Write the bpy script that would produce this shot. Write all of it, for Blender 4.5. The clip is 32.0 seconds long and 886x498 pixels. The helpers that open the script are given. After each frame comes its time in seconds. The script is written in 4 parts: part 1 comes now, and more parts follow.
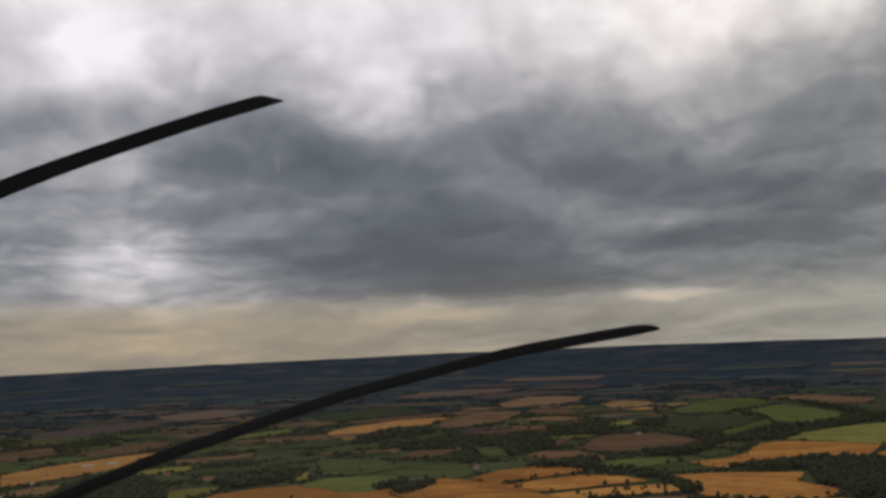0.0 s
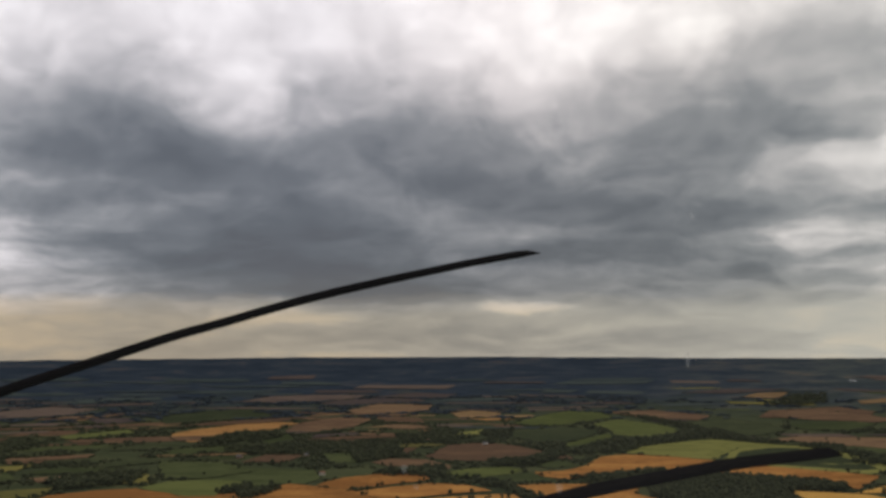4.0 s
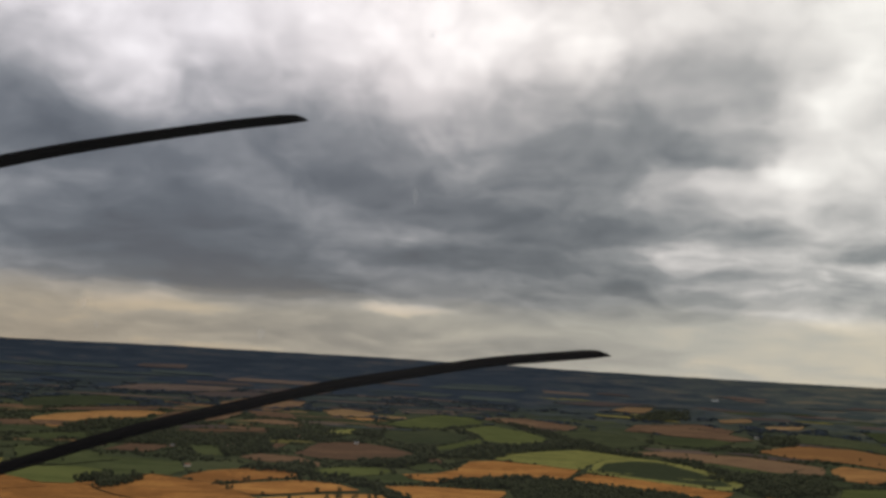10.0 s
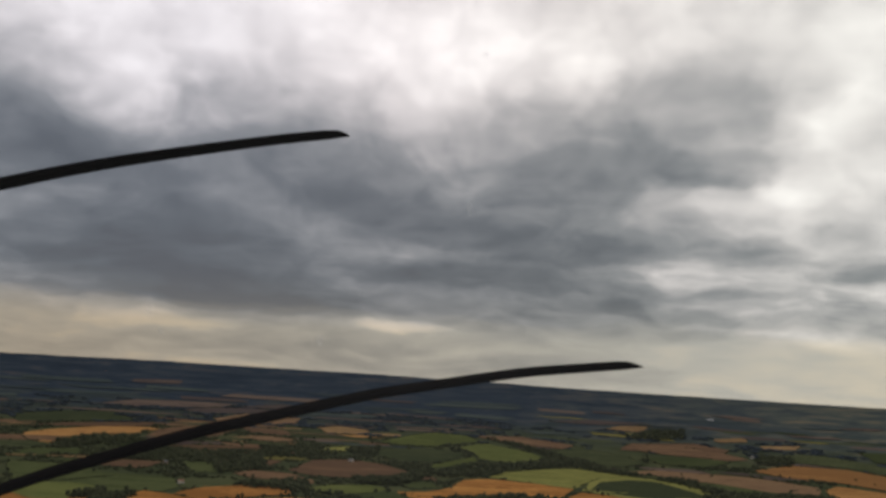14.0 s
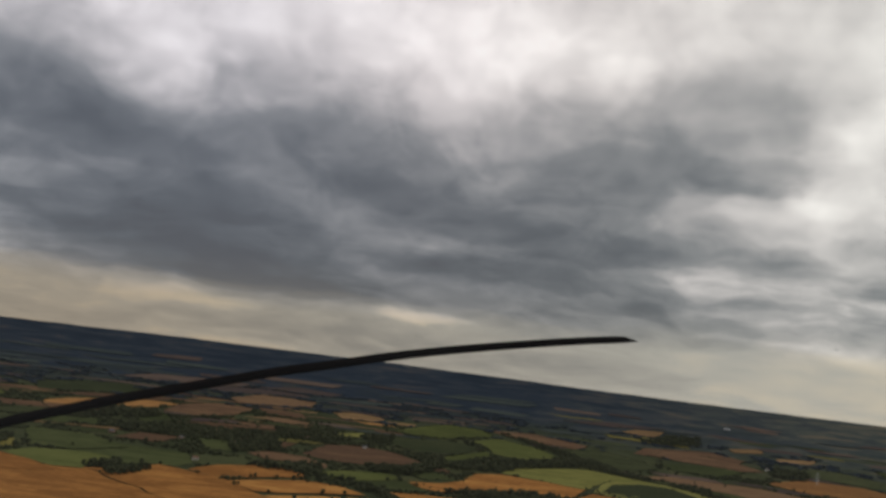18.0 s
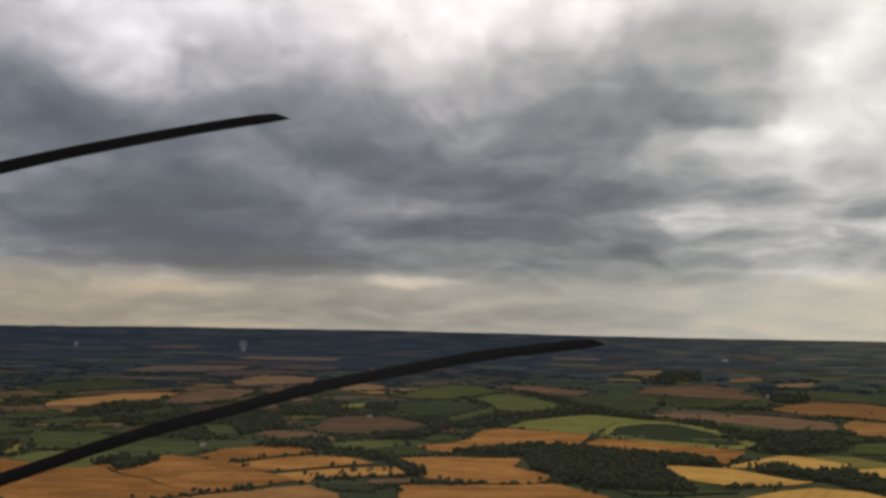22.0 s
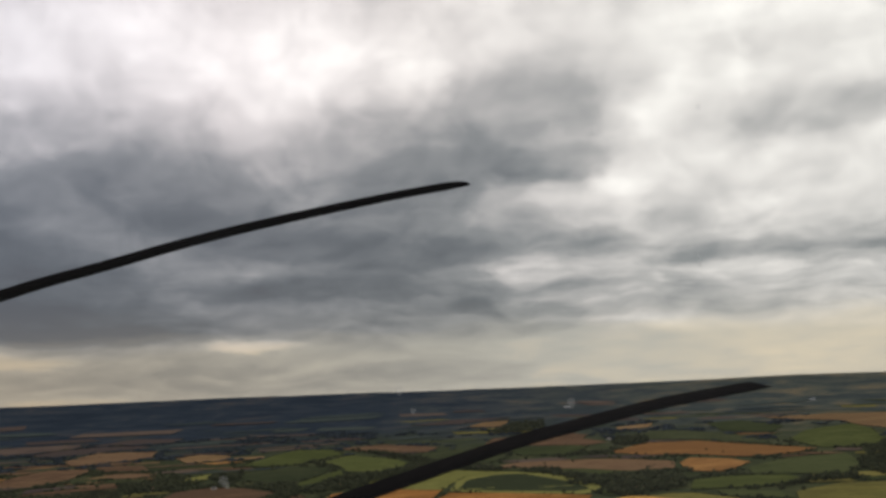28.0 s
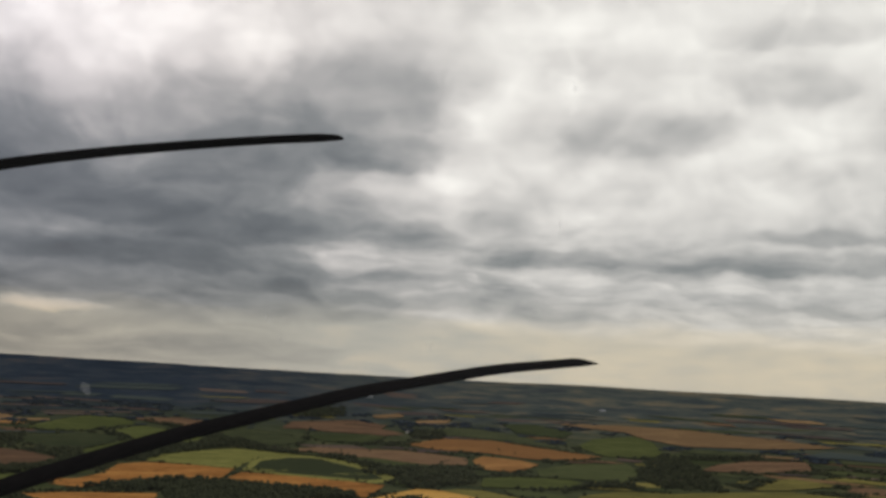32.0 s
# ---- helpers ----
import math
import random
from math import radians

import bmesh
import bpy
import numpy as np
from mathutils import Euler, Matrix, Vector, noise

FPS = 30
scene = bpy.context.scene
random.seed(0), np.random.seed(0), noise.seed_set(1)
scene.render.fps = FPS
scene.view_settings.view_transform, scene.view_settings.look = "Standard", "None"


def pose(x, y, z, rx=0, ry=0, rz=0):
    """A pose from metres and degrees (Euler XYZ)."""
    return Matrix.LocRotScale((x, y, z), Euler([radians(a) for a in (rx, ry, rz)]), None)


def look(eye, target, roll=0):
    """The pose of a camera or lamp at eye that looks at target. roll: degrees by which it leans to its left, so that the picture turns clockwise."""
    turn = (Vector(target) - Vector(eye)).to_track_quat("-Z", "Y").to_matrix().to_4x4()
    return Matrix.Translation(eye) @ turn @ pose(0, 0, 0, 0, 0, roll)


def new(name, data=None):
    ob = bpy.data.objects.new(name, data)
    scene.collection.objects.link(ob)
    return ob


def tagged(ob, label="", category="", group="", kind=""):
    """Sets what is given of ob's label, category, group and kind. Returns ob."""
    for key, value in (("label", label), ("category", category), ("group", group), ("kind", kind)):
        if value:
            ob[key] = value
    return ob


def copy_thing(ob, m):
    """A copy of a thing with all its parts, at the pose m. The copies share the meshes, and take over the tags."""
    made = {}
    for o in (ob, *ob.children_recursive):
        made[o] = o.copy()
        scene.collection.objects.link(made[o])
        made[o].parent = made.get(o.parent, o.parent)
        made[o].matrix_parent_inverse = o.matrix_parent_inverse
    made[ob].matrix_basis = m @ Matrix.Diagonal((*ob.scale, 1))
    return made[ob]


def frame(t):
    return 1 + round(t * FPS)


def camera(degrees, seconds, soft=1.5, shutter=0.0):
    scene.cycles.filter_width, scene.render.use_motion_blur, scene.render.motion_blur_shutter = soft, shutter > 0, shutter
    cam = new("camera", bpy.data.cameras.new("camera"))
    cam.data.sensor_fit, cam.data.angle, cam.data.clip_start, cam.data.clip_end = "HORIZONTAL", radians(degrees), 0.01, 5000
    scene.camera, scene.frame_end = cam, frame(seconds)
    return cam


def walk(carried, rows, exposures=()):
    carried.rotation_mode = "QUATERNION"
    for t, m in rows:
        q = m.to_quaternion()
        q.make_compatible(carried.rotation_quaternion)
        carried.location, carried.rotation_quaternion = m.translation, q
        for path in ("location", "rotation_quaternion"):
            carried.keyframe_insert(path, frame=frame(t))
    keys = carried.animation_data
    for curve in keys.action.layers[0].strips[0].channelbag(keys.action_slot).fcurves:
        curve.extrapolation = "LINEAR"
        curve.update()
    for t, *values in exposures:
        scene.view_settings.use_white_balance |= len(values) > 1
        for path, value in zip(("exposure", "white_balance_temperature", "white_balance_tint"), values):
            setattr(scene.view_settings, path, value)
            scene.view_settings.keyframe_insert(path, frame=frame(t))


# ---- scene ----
# Farmland seen from a light aircraft in flight, past its propeller, under a broken overcast.
from mathutils.geometry import delaunay_2d_cdt

HEIGHT = 220.0          # of the eye over the valley floor
cam = camera(47.1, 32.0, soft=3.2)

# The camera is held in the cockpit: it turns with the aircraft and sways behind the propeller.
DEPTH = 1.3
TURNS = [  # seconds; yaw, pitch, roll; place of the eye about the middle of the cockpit
    (0, 12.01, 5.96, 2.28, 0.404, 0.274, -0.030), (0.5, 9.87, 5.77, 1.91, 0.368, 0.265, -0.026), (1, 8.63, 5.83, -0.00, 0.349, 0.264, -0.021),
    (1.5, 7.31, 5.74, -0.88, 0.242, 0.192, 0.020), (2, 6.44, 5.28, -3.53, 0.120, 0.096, 0.071), (2.5, 5.61, 4.56, -3.02, 0.073, 0.016, 0.094),
    (4.5, 3.64, 6.45, 0.47, -0.086, -0.075, 0.124), (5, 2.41, 6.16, -0.64, -0.147, -0.025, 0.162), (5.5, 0.67, 6.54, -1.66, -0.041, -0.002, 0.070),
    (6, -0.97, 6.95, -3.20, 0.069, 0.040, -0.008), (6.5, -2.35, 6.60, -4.12, -0.010, -0.013, 0.018), (7, -2.59, 5.64, -4.20, -0.070, -0.048, 0.058),
    (7.5, -1.85, 4.68, -5.07, -0.047, -0.055, 0.079), (8, -1.50, 5.51, -4.94, -0.030, -0.043, 0.056), (8.5, -1.62, 6.41, -6.02, 0.020, -0.036, 0.019),
    (9, -1.96, 6.28, -7.71, 0.053, -0.027, 0.007), (9.5, -2.71, 5.73, -4.92, 0.091, 0.033, 0.000), (10, -3.11, 6.40, -3.29, 0.137, 0.067, -0.034),
    (10.5, -3.45, 7.35, -3.60, -0.053, -0.003, 0.042), (11, -4.11, 7.60, -3.68, -0.299, -0.007, 0.135),
    (11.5, -4.13, 7.48, -3.80, -0.272, -0.011, 0.118), (12, -4.75, 6.92, -3.48, -0.256, 0.002, 0.112),
    (12.5, -4.93, 6.57, -2.91, -0.195, 0.011, 0.079), (13, -4.75, 6.79, -1.81, -0.120, -0.014, 0.026),
    (13.5, -4.53, 6.80, -1.59, -0.019, 0.006, -0.007), (14, -3.38, 7.38, -3.62, 0.085, 0.038, -0.046),
    (14.5, -2.31, 7.50, -5.74, -0.014, -0.032, 0.016), (15, -2.40, 7.10, -6.53, -0.184, -0.102, 0.080),
    (15.5, -2.34, 6.75, -6.46, -0.202, -0.102, 0.103), (17.5, -2.42, 7.23, -3.44, -0.262, -0.007, 0.152),
    (18, -2.38, 6.87, -7.08, -0.310, -0.171, 0.172), (18.5, -2.72, 6.65, -8.26, -0.226, -0.186, 0.115),
    (19, -2.40, 6.12, -6.56, -0.114, -0.104, 0.072), (19.5, -1.53, 5.97, -5.38, -0.020, -0.049, 0.048),
    (20, -0.15, 6.16, -7.41, 0.082, -0.049, 0.020), (20.5, 0.27, 5.62, -9.21, 0.140, -0.021, 0.025), (21, -0.21, 5.06, -10.54, 0.177, 0.003, 0.030),
    (21.5, -1.29, 4.56, -6.13, 0.169, 0.047, 0.025), (22, -2.59, 4.75, -1.06, 0.157, 0.077, -0.004), (22.5, -3.81, 4.48, 1.77, -0.058, -0.060, 0.083),
    (23, -5.28, 5.21, 2.09, -0.334, -0.107, 0.181), (23.5, -6.17, 5.98, 1.84, -0.351, -0.084, 0.159), (24, -5.76, 6.68, -0.12, -0.326, 0.007, 0.149),
    (24.5, -5.62, 7.11, 0.08, -0.290, 0.001, 0.114), (26.5, -7.17, 7.59, -1.01, -0.194, 0.027, 0.022), (27, -8.72, 7.58, 2.22, -0.194, 0.050, -0.006),
    (27.5, -10.81, 7.62, 2.87, -0.248, 0.064, -0.003), (28, -11.21, 7.94, 2.45, -0.261, 0.076, -0.002),
    (28.5, -11.42, 7.77, 2.08, -0.279, 0.077, 0.015), (29, -12.69, 7.79, 1.90, -0.324, 0.074, 0.028),
    (29.5, -14.37, 7.33, 1.27, -0.393, 0.071, 0.049), (30, -15.72, 7.11, 0.90, -0.434, 0.099, 0.070),
    (30.5, -17.10, 7.24, 1.34, -0.482, 0.107, 0.078), (31, -18.75, 7.86, 1.83, -0.534, 0.122, 0.075),
    (31.5, -20.20, 7.56, 0.30, -0.405, 0.130, 0.021), (32, -22.05, 7.29, -3.02, -0.320, 0.054, -0.046),
]


def turned(yaw, pitch, roll):
    return pose(0, 0, 0, 90 + pitch, roll, yaw)


REST = turned(-4.0, 6.3, -3.4)
rows = [(t, Matrix.Translation((ex, ey, HEIGHT + ez)) @ turned(yaw, pitch, roll)) for t, yaw, pitch, roll, ex, ey, ez in TURNS]
EXPOSURES = [(0, -0.12), (1, 0.0), (2, 0.05), (5, 0.02), (8, 0.02), (12, 0.03), (15, -0.03), (17.5, -0.15), (19, -0.17), (21, 0.02), (27, 0.05), (32, -0.05)]
walk(cam, rows, EXPOSURES)


# ---- light: an overcast sky with thick and thin cloud, the sun hidden ahead ----
class Graph:
    """Short hand for node trees."""

    def __init__(self, tree):
        self.tree = tree

    def node(self, kind, **props):
        n = self.tree.nodes.new(kind)
        for key, value in props.items():
            if key == "operation":
                n.operation = value
        return n

    def put(self, socket, value):
        if hasattr(value, "is_linked"):
            self.tree.links.new(value, socket)
        else:
            socket.default_value = value

    def math(self, op, a, b=0.0, clamp=False):
        n = self.node("ShaderNodeMath", operation=op)
        n.use_clamp = clamp
        self.put(n.inputs[0], a)
        self.put(n.inputs[1], b)
        return n.outputs[0]

    def vec(self, op, a, b=(0, 0, 0)):
        n = self.node("ShaderNodeVectorMath", operation=op)
        self.put(n.inputs[0], a)
        self.put(n.inputs[1], b)
        return n.outputs[0]

    def scaled(self, a, s):
        n = self.node("ShaderNodeVectorMath", operation="SCALE")
        self.put(n.inputs[0], a)
        self.put(n.inputs[3], s)
        return n.outputs[0]

    def xyz(self, x, y, z):
        n = self.node("ShaderNodeCombineXYZ")
        for s, v in zip(n.inputs, (x, y, z)):
            self.put(s, v)
        return n.outputs[0]

    def split(self, v):
        n = self.node("ShaderNodeSeparateXYZ")
        self.put(n.inputs[0], v)
        return n.outputs

    def noise(self, vector, scale, detail=4.0, rough=0.55, distort=0.0, colour=False):
        n = self.node("ShaderNodeTexNoise")
        self.put(n.inputs["Vector"], vector)
        n.inputs["Scale"].default_value = scale
        n.inputs["Detail"].default_value = detail
        n.inputs["Roughness"].default_value = rough
        n.inputs["Distortion"].default_value = distort
        return n.outputs["Color" if colour else "Fac"]

    def ramp(self, fac, stops, ease="LINEAR"):
        n = self.node("ShaderNodeValToRGB")
        n.color_ramp.interpolation = ease
        self.put(n.inputs[0], fac)
        e = n.color_ramp.elements
        while len(e) < len(stops):
            e.new(0.5)
        for slot, (p, c) in zip(e, stops):
            slot.position = p
            slot.color = (*c, 1) if len(c) == 3 else c
        return n.outputs[0]

    def mix(self, fac, a, b, blend="MIX"):
        n = self.node("ShaderNodeMix")
        n.data_type, n.blend_type = "RGBA", blend
        self.put(n.inputs[0], fac)
        self.put(n.inputs[6], a if hasattr(a, "is_linked") else (*a, 1))
        self.put(n.inputs[7], b if hasattr(b, "is_linked") else (*b, 1))
        return n.outputs[2]


SUN_AZ, SUN_EL = 6.0, 48.0   # degrees to the right of north, and up
world = bpy.data.worlds.new("overcast_sky")
scene.world = world
world.use_nodes = True
world.node_tree.nodes.clear()
g = Graph(world.node_tree)
way = g.node("ShaderNodeTexCoord").outputs["Generated"]
dx, dy, dz = g.split(way)
DEG = 180 / math.pi
az0 = g.math("MULTIPLY", g.math("ARCTAN2", dx, dy), DEG)
el0 = g.math("MULTIPLY", g.math("ARCSINE", dz), DEG)
swirl = g.noise(g.xyz(g.math("MULTIPLY", az0, 0.22), g.math("MULTIPLY", el0, 0.42), 3.0), 1.0, 4.0, 0.5, 0.0, True)
sx, sy, _ = g.split(swirl)
az = g.math("ADD", az0, g.math("MULTIPLY", g.math("SUBTRACT", sx, 0.5), 5.0))
el = g.math("ADD", el0, g.math("MULTIPLY", g.math("SUBTRACT", sy, 0.5), 2.0))

# masses of thick and thin cloud
THICK_WEST = [  # azimuth, elevation, half width, half height, lightness
    (-21.5, 11.6, 4.9, 3.0, -0.24),
    (-16.5, 10.2, 4.8, 1.21, -0.18),
    (-18.4, 6.7, 4.5, 1.59, -0.26),
    (-11.0, 7.7, 5.4, 1.33, -0.26),
    (-9.6, 5.8, 6.4, 1.43, -0.26),
    (-7.6, 4.1, 6.0, 1.02, -0.30),
    (-5.2, 11.8, 3.6, 2.38, -0.18),
    (-23.0, 15.7, 4.0, 2.38, -0.06),
    (-28.6, 14.3, 2.6, 2.22, -0.04),
    (-22.9, 12.1, 4.9, 1.90, -0.18),
    (-26.7, 8.6, 2.6, 1.1, -0.10),
    (-30.1, 2.6, 2.2, 0.89, -0.14),
    (-14.6, 6.0, 7.3, 1.59, -0.10),
]
THICK_NORTH = [  # azimuth, elevation, half width, half height, lightness
    (-0.8, 10.2, 2.9, 1.75, -0.20),
    (3.2, 8.5, 5.1, 1.27, -0.18),
    (9.0, 7.7, 5.8, 1.21, -0.28),
    (7.0, 5.8, 7.3, 0.70, -0.26),
    (-0.7, 5.6, 2.6, 0.51, -0.16),
    (12.5, 12.3, 6.2, 1.33, -0.26),
    (17.9, 12.5, 3.1, 1.08, -0.24),
    (9.4, 10.7, 3.6, 0.79, -0.16),
    (15.3, 15.7, 6.3, 2.22, -0.18),
    (19.7, 17.5, 4.7, 1.59, -0.10),
    (13.0, 4.7, 1.9, 0.51, -0.20),
    (18.5, 7.8, 3.8, 0.70, -0.10),
    (-0.9, 1.5, 3.4, 0.38, -0.16),
]
THICK_EAST = [  # azimuth, elevation, half width, half height, lightness
    (33.5, 14.0, 4.1, 1.33, -0.16),
    (41.7, 19.3, 5.7, 0.95, -0.16),
    (41.1, 16.4, 3.0, 1.21, -0.15),
    (38.1, 6.8, 5.1, 0.57, -0.20),
    (28.0, 7.1, 4.2, 0.51, -0.12),
    (42.9, 8.4, 3.5, 0.44, -0.12),
    (31.0, 17.9, 5.0, 0.79, -0.08),
]
THICK_MIDDLE = [  # azimuth, elevation, half width, half height, lightness
    (-13.9, 11.6, 5.8, 1.90, -0.15),
    (-7.1, 13.3, 4.6, 2.22, -0.09),
    (-9.9, 9.5, 6.4, 1.27, -0.10),
    (-2.8, 9.9, 3.9, 1.59, -0.10),
    (-0.4, 14.8, 3.0, 1.90, -0.06),
    (-14.9, 4.0, 7.3, 0.89, -0.22),
    (-6.5, 3.8, 5.1, 0.57, -0.14),
]
THIN_WEST = [  # azimuth, elevation, half width, half height, lightness
    (-15.2, 14.4, 2.8, 1.97, 0.24),
    (-10.5, 10.9, 1.9, 0.79, 0.12),
    (-21.9, 7.8, 3.8, 0.76, 0.14),
    (-12.5, 2.3, 4.2, 0.60, 0.50),
    (-30.9, 16.6, 3.0, 2.06, 0.40),
    (-30.0, 10.9, 2.9, 1.27, 0.24),
    (-21.8, 7.8, 3.5, 0.63, 0.14),
    (-14.8, 14.0, 2.8, 1.6, 0.10),
    (-29.0, 6.1, 3.4, 2.0, 0.42),
    (-21.2, 4.2, 3.5, 0.95, 0.08),
    (-27.3, 17.3, 2.0, 1.27, 0.12),
]
THIN_NORTH = [  # azimuth, elevation, half width, half height, lightness
    (0.5, 16.4, 4.3, 3.49, 0.24),
    (2.8, 16.6, 2.0, 1.59, 0.14),
    (7.2, 17.8, 4.3, 1.59, 0.16),
    (10.5, 16.9, 1.3, 1.90, 0.16),
    (1.9, 12.7, 2.3, 1.75, 0.12),
    (22.0, 12.9, 2.6, 3.02, 0.26),
    (20.7, 9.9, 3.5, 1.33, 0.20),
    (15.6, 6.3, 2.9, 0.89, 0.18),
    (4.3, 7.3, 2.4, 0.44, 0.12),
    (-3.4, 6.9, 1.4, 1.43, 0.08),
    (1.1, 2.8, 2.6, 0.34, 0.75),
    (23.8, 15.5, 2.0, 2.86, 0.18),
    (-8.8, 16.3, 3.6, 1.90, 0.10),
]
THIN_EAST = [  # azimuth, elevation, half width, half height, lightness
    (26.1, 17.3, 3.0, 3.02, 0.20),
    (24.7, 11.0, 5.2, 1.90, 0.20),
    (34.1, 18.7, 4.0, 1.21, 0.20),
    (38.7, 11.6, 5.2, 1.75, 0.22),
    (32.6, 9.6, 4.2, 1.27, 0.15),
    (18.3, 7.3, 4.2, 1.14, 0.12),
    (43.0, 13.8, 2.9, 1.90, 0.20),
]
total = g.ramp(g.math("DIVIDE", el0, 60.0, True), [(0.0, (0.50,) * 3), (0.05, (0.50,) * 3), (0.09, (0.45,) * 3), (0.17, (0.47,) * 3),
                                                 (0.22, (0.57,) * 3), (0.27, (0.74,) * 3), (0.33, (0.87,) * 3), (0.50, (0.55,) * 3), (1.0, (0.42,) * 3)])
for a, e, w, h, light in THICK_WEST + THICK_NORTH + THICK_MIDDLE + THICK_EAST + THIN_WEST + THIN_NORTH + THIN_EAST:
    u = g.math("MULTIPLY", g.math("SUBTRACT", az, a), 1 / w)
    v = g.math("MULTIPLY", g.math("SUBTRACT", el, e - (0.25 * h if light < 0 else 0)), 1 / h)
    if light < 0:   # firm below, fading upwards
        v = g.math("MULTIPLY", v, g.math("ADD", 0.82, g.math("MULTIPLY", g.math("LESS_THAN", v, 0.0), 0.7)))
    d = g.math("ADD", g.math("MULTIPLY", u, u), g.math("MULTIPLY", v, v))
    total = g.math("ADD", total, g.math("MULTIPLY", g.math("POWER", 0.5, g.math("MULTIPLY", d, g.math("MINIMUM", d, 1.4))), light * ((0.50 if a < 20 else 0.42) if light > 0 else 0.92 if e > 9 else 1.08)))
east = g.ramp(g.math("DIVIDE", az0, 60.0, True), [(0.22, (0.0,) * 3), (0.50, (0.19,) * 3)])
east = g.math("MULTIPLY", east, g.math("SUBTRACT", 1.0, g.math("DIVIDE", g.math("SUBTRACT", el0, 7.0), 12.0, True), True))
total = g.math("ADD", total, east)
# thicker and thinner stretches of cloud, row by row from the horizon up: west to east, -34 to 46 degrees
cloud_rows = []
def cloud_row(low_el, mid_el, high_el, thinness):
    n = g.node("ShaderNodeValToRGB")
    n.color_ramp.interpolation = "B_SPLINE"
    g.put(n.inputs[0], g.math("DIVIDE", g.math("ADD", az, 34.0), 80.0, True))
    e = n.color_ramp.elements
    while len(e) < len(thinness):
        e.new(0.5)
    for i, value in enumerate(thinness):
        e[i].position = i / (len(thinness) - 1)
        e[i].color = (0.5 + value,) * 3 + (1,)
    up = g.math("DIVIDE", g.math("SUBTRACT", el, low_el), mid_el - low_el, True)
    down = g.math("DIVIDE", g.math("SUBTRACT", high_el, el), high_el - mid_el, True)
    cloud_rows.append(g.math("MULTIPLY", g.math("SUBTRACT", n.outputs[0], 0.5), g.math("MINIMUM", up, down)))
cloud_row(0.0, 1.0, 3.2, [0.00, 0.02, 0.16, 0.12, 0.00, -0.07, -0.10, -0.15, -0.19, -0.26, -0.20, -0.20, -0.21, -0.20, -0.17, -0.10, -0.01, -0.01, -0.00, 0.01, 0.01, 0.01, 0.01, 0.01, 0.00])
cloud_row(1.0, 3.2, 5.2, [0.00, 0.21, 0.20, 0.05, -0.01, -0.05, -0.07, -0.10, -0.13, -0.14, -0.13, -0.17, -0.18, -0.18, -0.15, -0.09, -0.00, -0.01, -0.00, 0.02, 0.03, 0.03, 0.04, 0.06, 0.07])
cloud_row(3.2, 5.2, 7.4, [0.00, 0.06, 0.05, -0.02, -0.01, -0.02, -0.05, -0.07, -0.04, 0.04, -0.05, -0.12, -0.11, -0.05, 0.01, 0.02, 0.06, 0.04, 0.00, -0.02, -0.00, 0.01, 0.03, 0.02, 0.01])
cloud_row(5.2, 7.4, 9.8, [-0.00, -0.01, -0.01, -0.02, 0.00, 0.05, 0.02, -0.00, 0.01, 0.05, -0.03, -0.06, -0.07, -0.04, 0.00, 0.02, 0.06, 0.08, 0.06, 0.03, -0.00, 0.01, 0.03, -0.02, -0.04])
cloud_row(7.4, 9.8, 12.4, [-0.00, -0.02, 0.00, 0.03, 0.04, 0.12, 0.05, 0.04, 0.04, 0.07, 0.01, -0.02, -0.03, -0.01, 0.01, 0.02, 0.01, 0.07, 0.09, 0.11, 0.13, 0.13, 0.13, 0.11, 0.11])
cloud_row(9.8, 12.4, 15.2, [0.00, 0.00, 0.07, 0.14, 0.13, 0.03, -0.01, 0.02, 0.05, 0.04, 0.02, -0.02, 0.01, 0.02, 0.06, 0.14, 0.17, 0.07, 0.08, 0.10, 0.11, 0.13, 0.09, 0.08, 0.06])
cloud_row(12.4, 15.2, 18.5, [0.00, 0.03, 0.03, 0.06, 0.09, -0.02, -0.08, -0.05, -0.03, -0.04, -0.08, -0.08, -0.04, -0.03, 0.01, 0.05, 0.06, 0.02, 0.05, 0.08, 0.09, 0.10, 0.08, 0.04, 0.04])
cloud_row(15.2, 18.5, 24.0, [0.00, 0.00, 0.00, 0.01, 0.04, 0.06, 0.02, 0.03, 0.02, 0.01, -0.03, -0.02, -0.03, -0.04, -0.00, 0.01, -0.04, -0.06, -0.02, 0.00, 0.02, 0.04, 0.06, 0.07, 0.07])
for part in cloud_rows:
    total = g.math("ADD", total, part)

rise = g.math("MULTIPLY", g.math("LOGARITHM", g.math("ADD", g.math("MAXIMUM", el, 0.0), 5.0), math.e), 10.0)
rise0 = g.math("MULTIPLY", g.math("LOGARITHM", g.math("ADD", g.math("MAXIMUM", el0, 0.0), 5.0), math.e), 10.0)
lumps = g.node("ShaderNodeTexVoronoi")
lumps.feature = "SMOOTH_F1"
g.put(lumps.inputs["Vector"], g.xyz(g.math("MULTIPLY", az, 0.32), g.math("MULTIPLY", rise, 0.72), 2.0))
lumps.inputs["Scale"].default_value, lumps.inputs["Smoothness"].default_value = 1.0, 0.6
total = g.math("ADD", total, g.math("MULTIPLY", g.math("SUBTRACT", lumps.outputs["Distance"], 0.42), 0.10))
billow = g.noise(g.xyz(g.math("MULTIPLY", az0, 0.15), g.math("MULTIPLY", rise0, 0.34), 7.0), 1.0, 4.0, 0.55, 0.0)
total = g.math("ADD", total, g.math("MULTIPLY", g.math("SUBTRACT", billow, 0.5), 0.22))
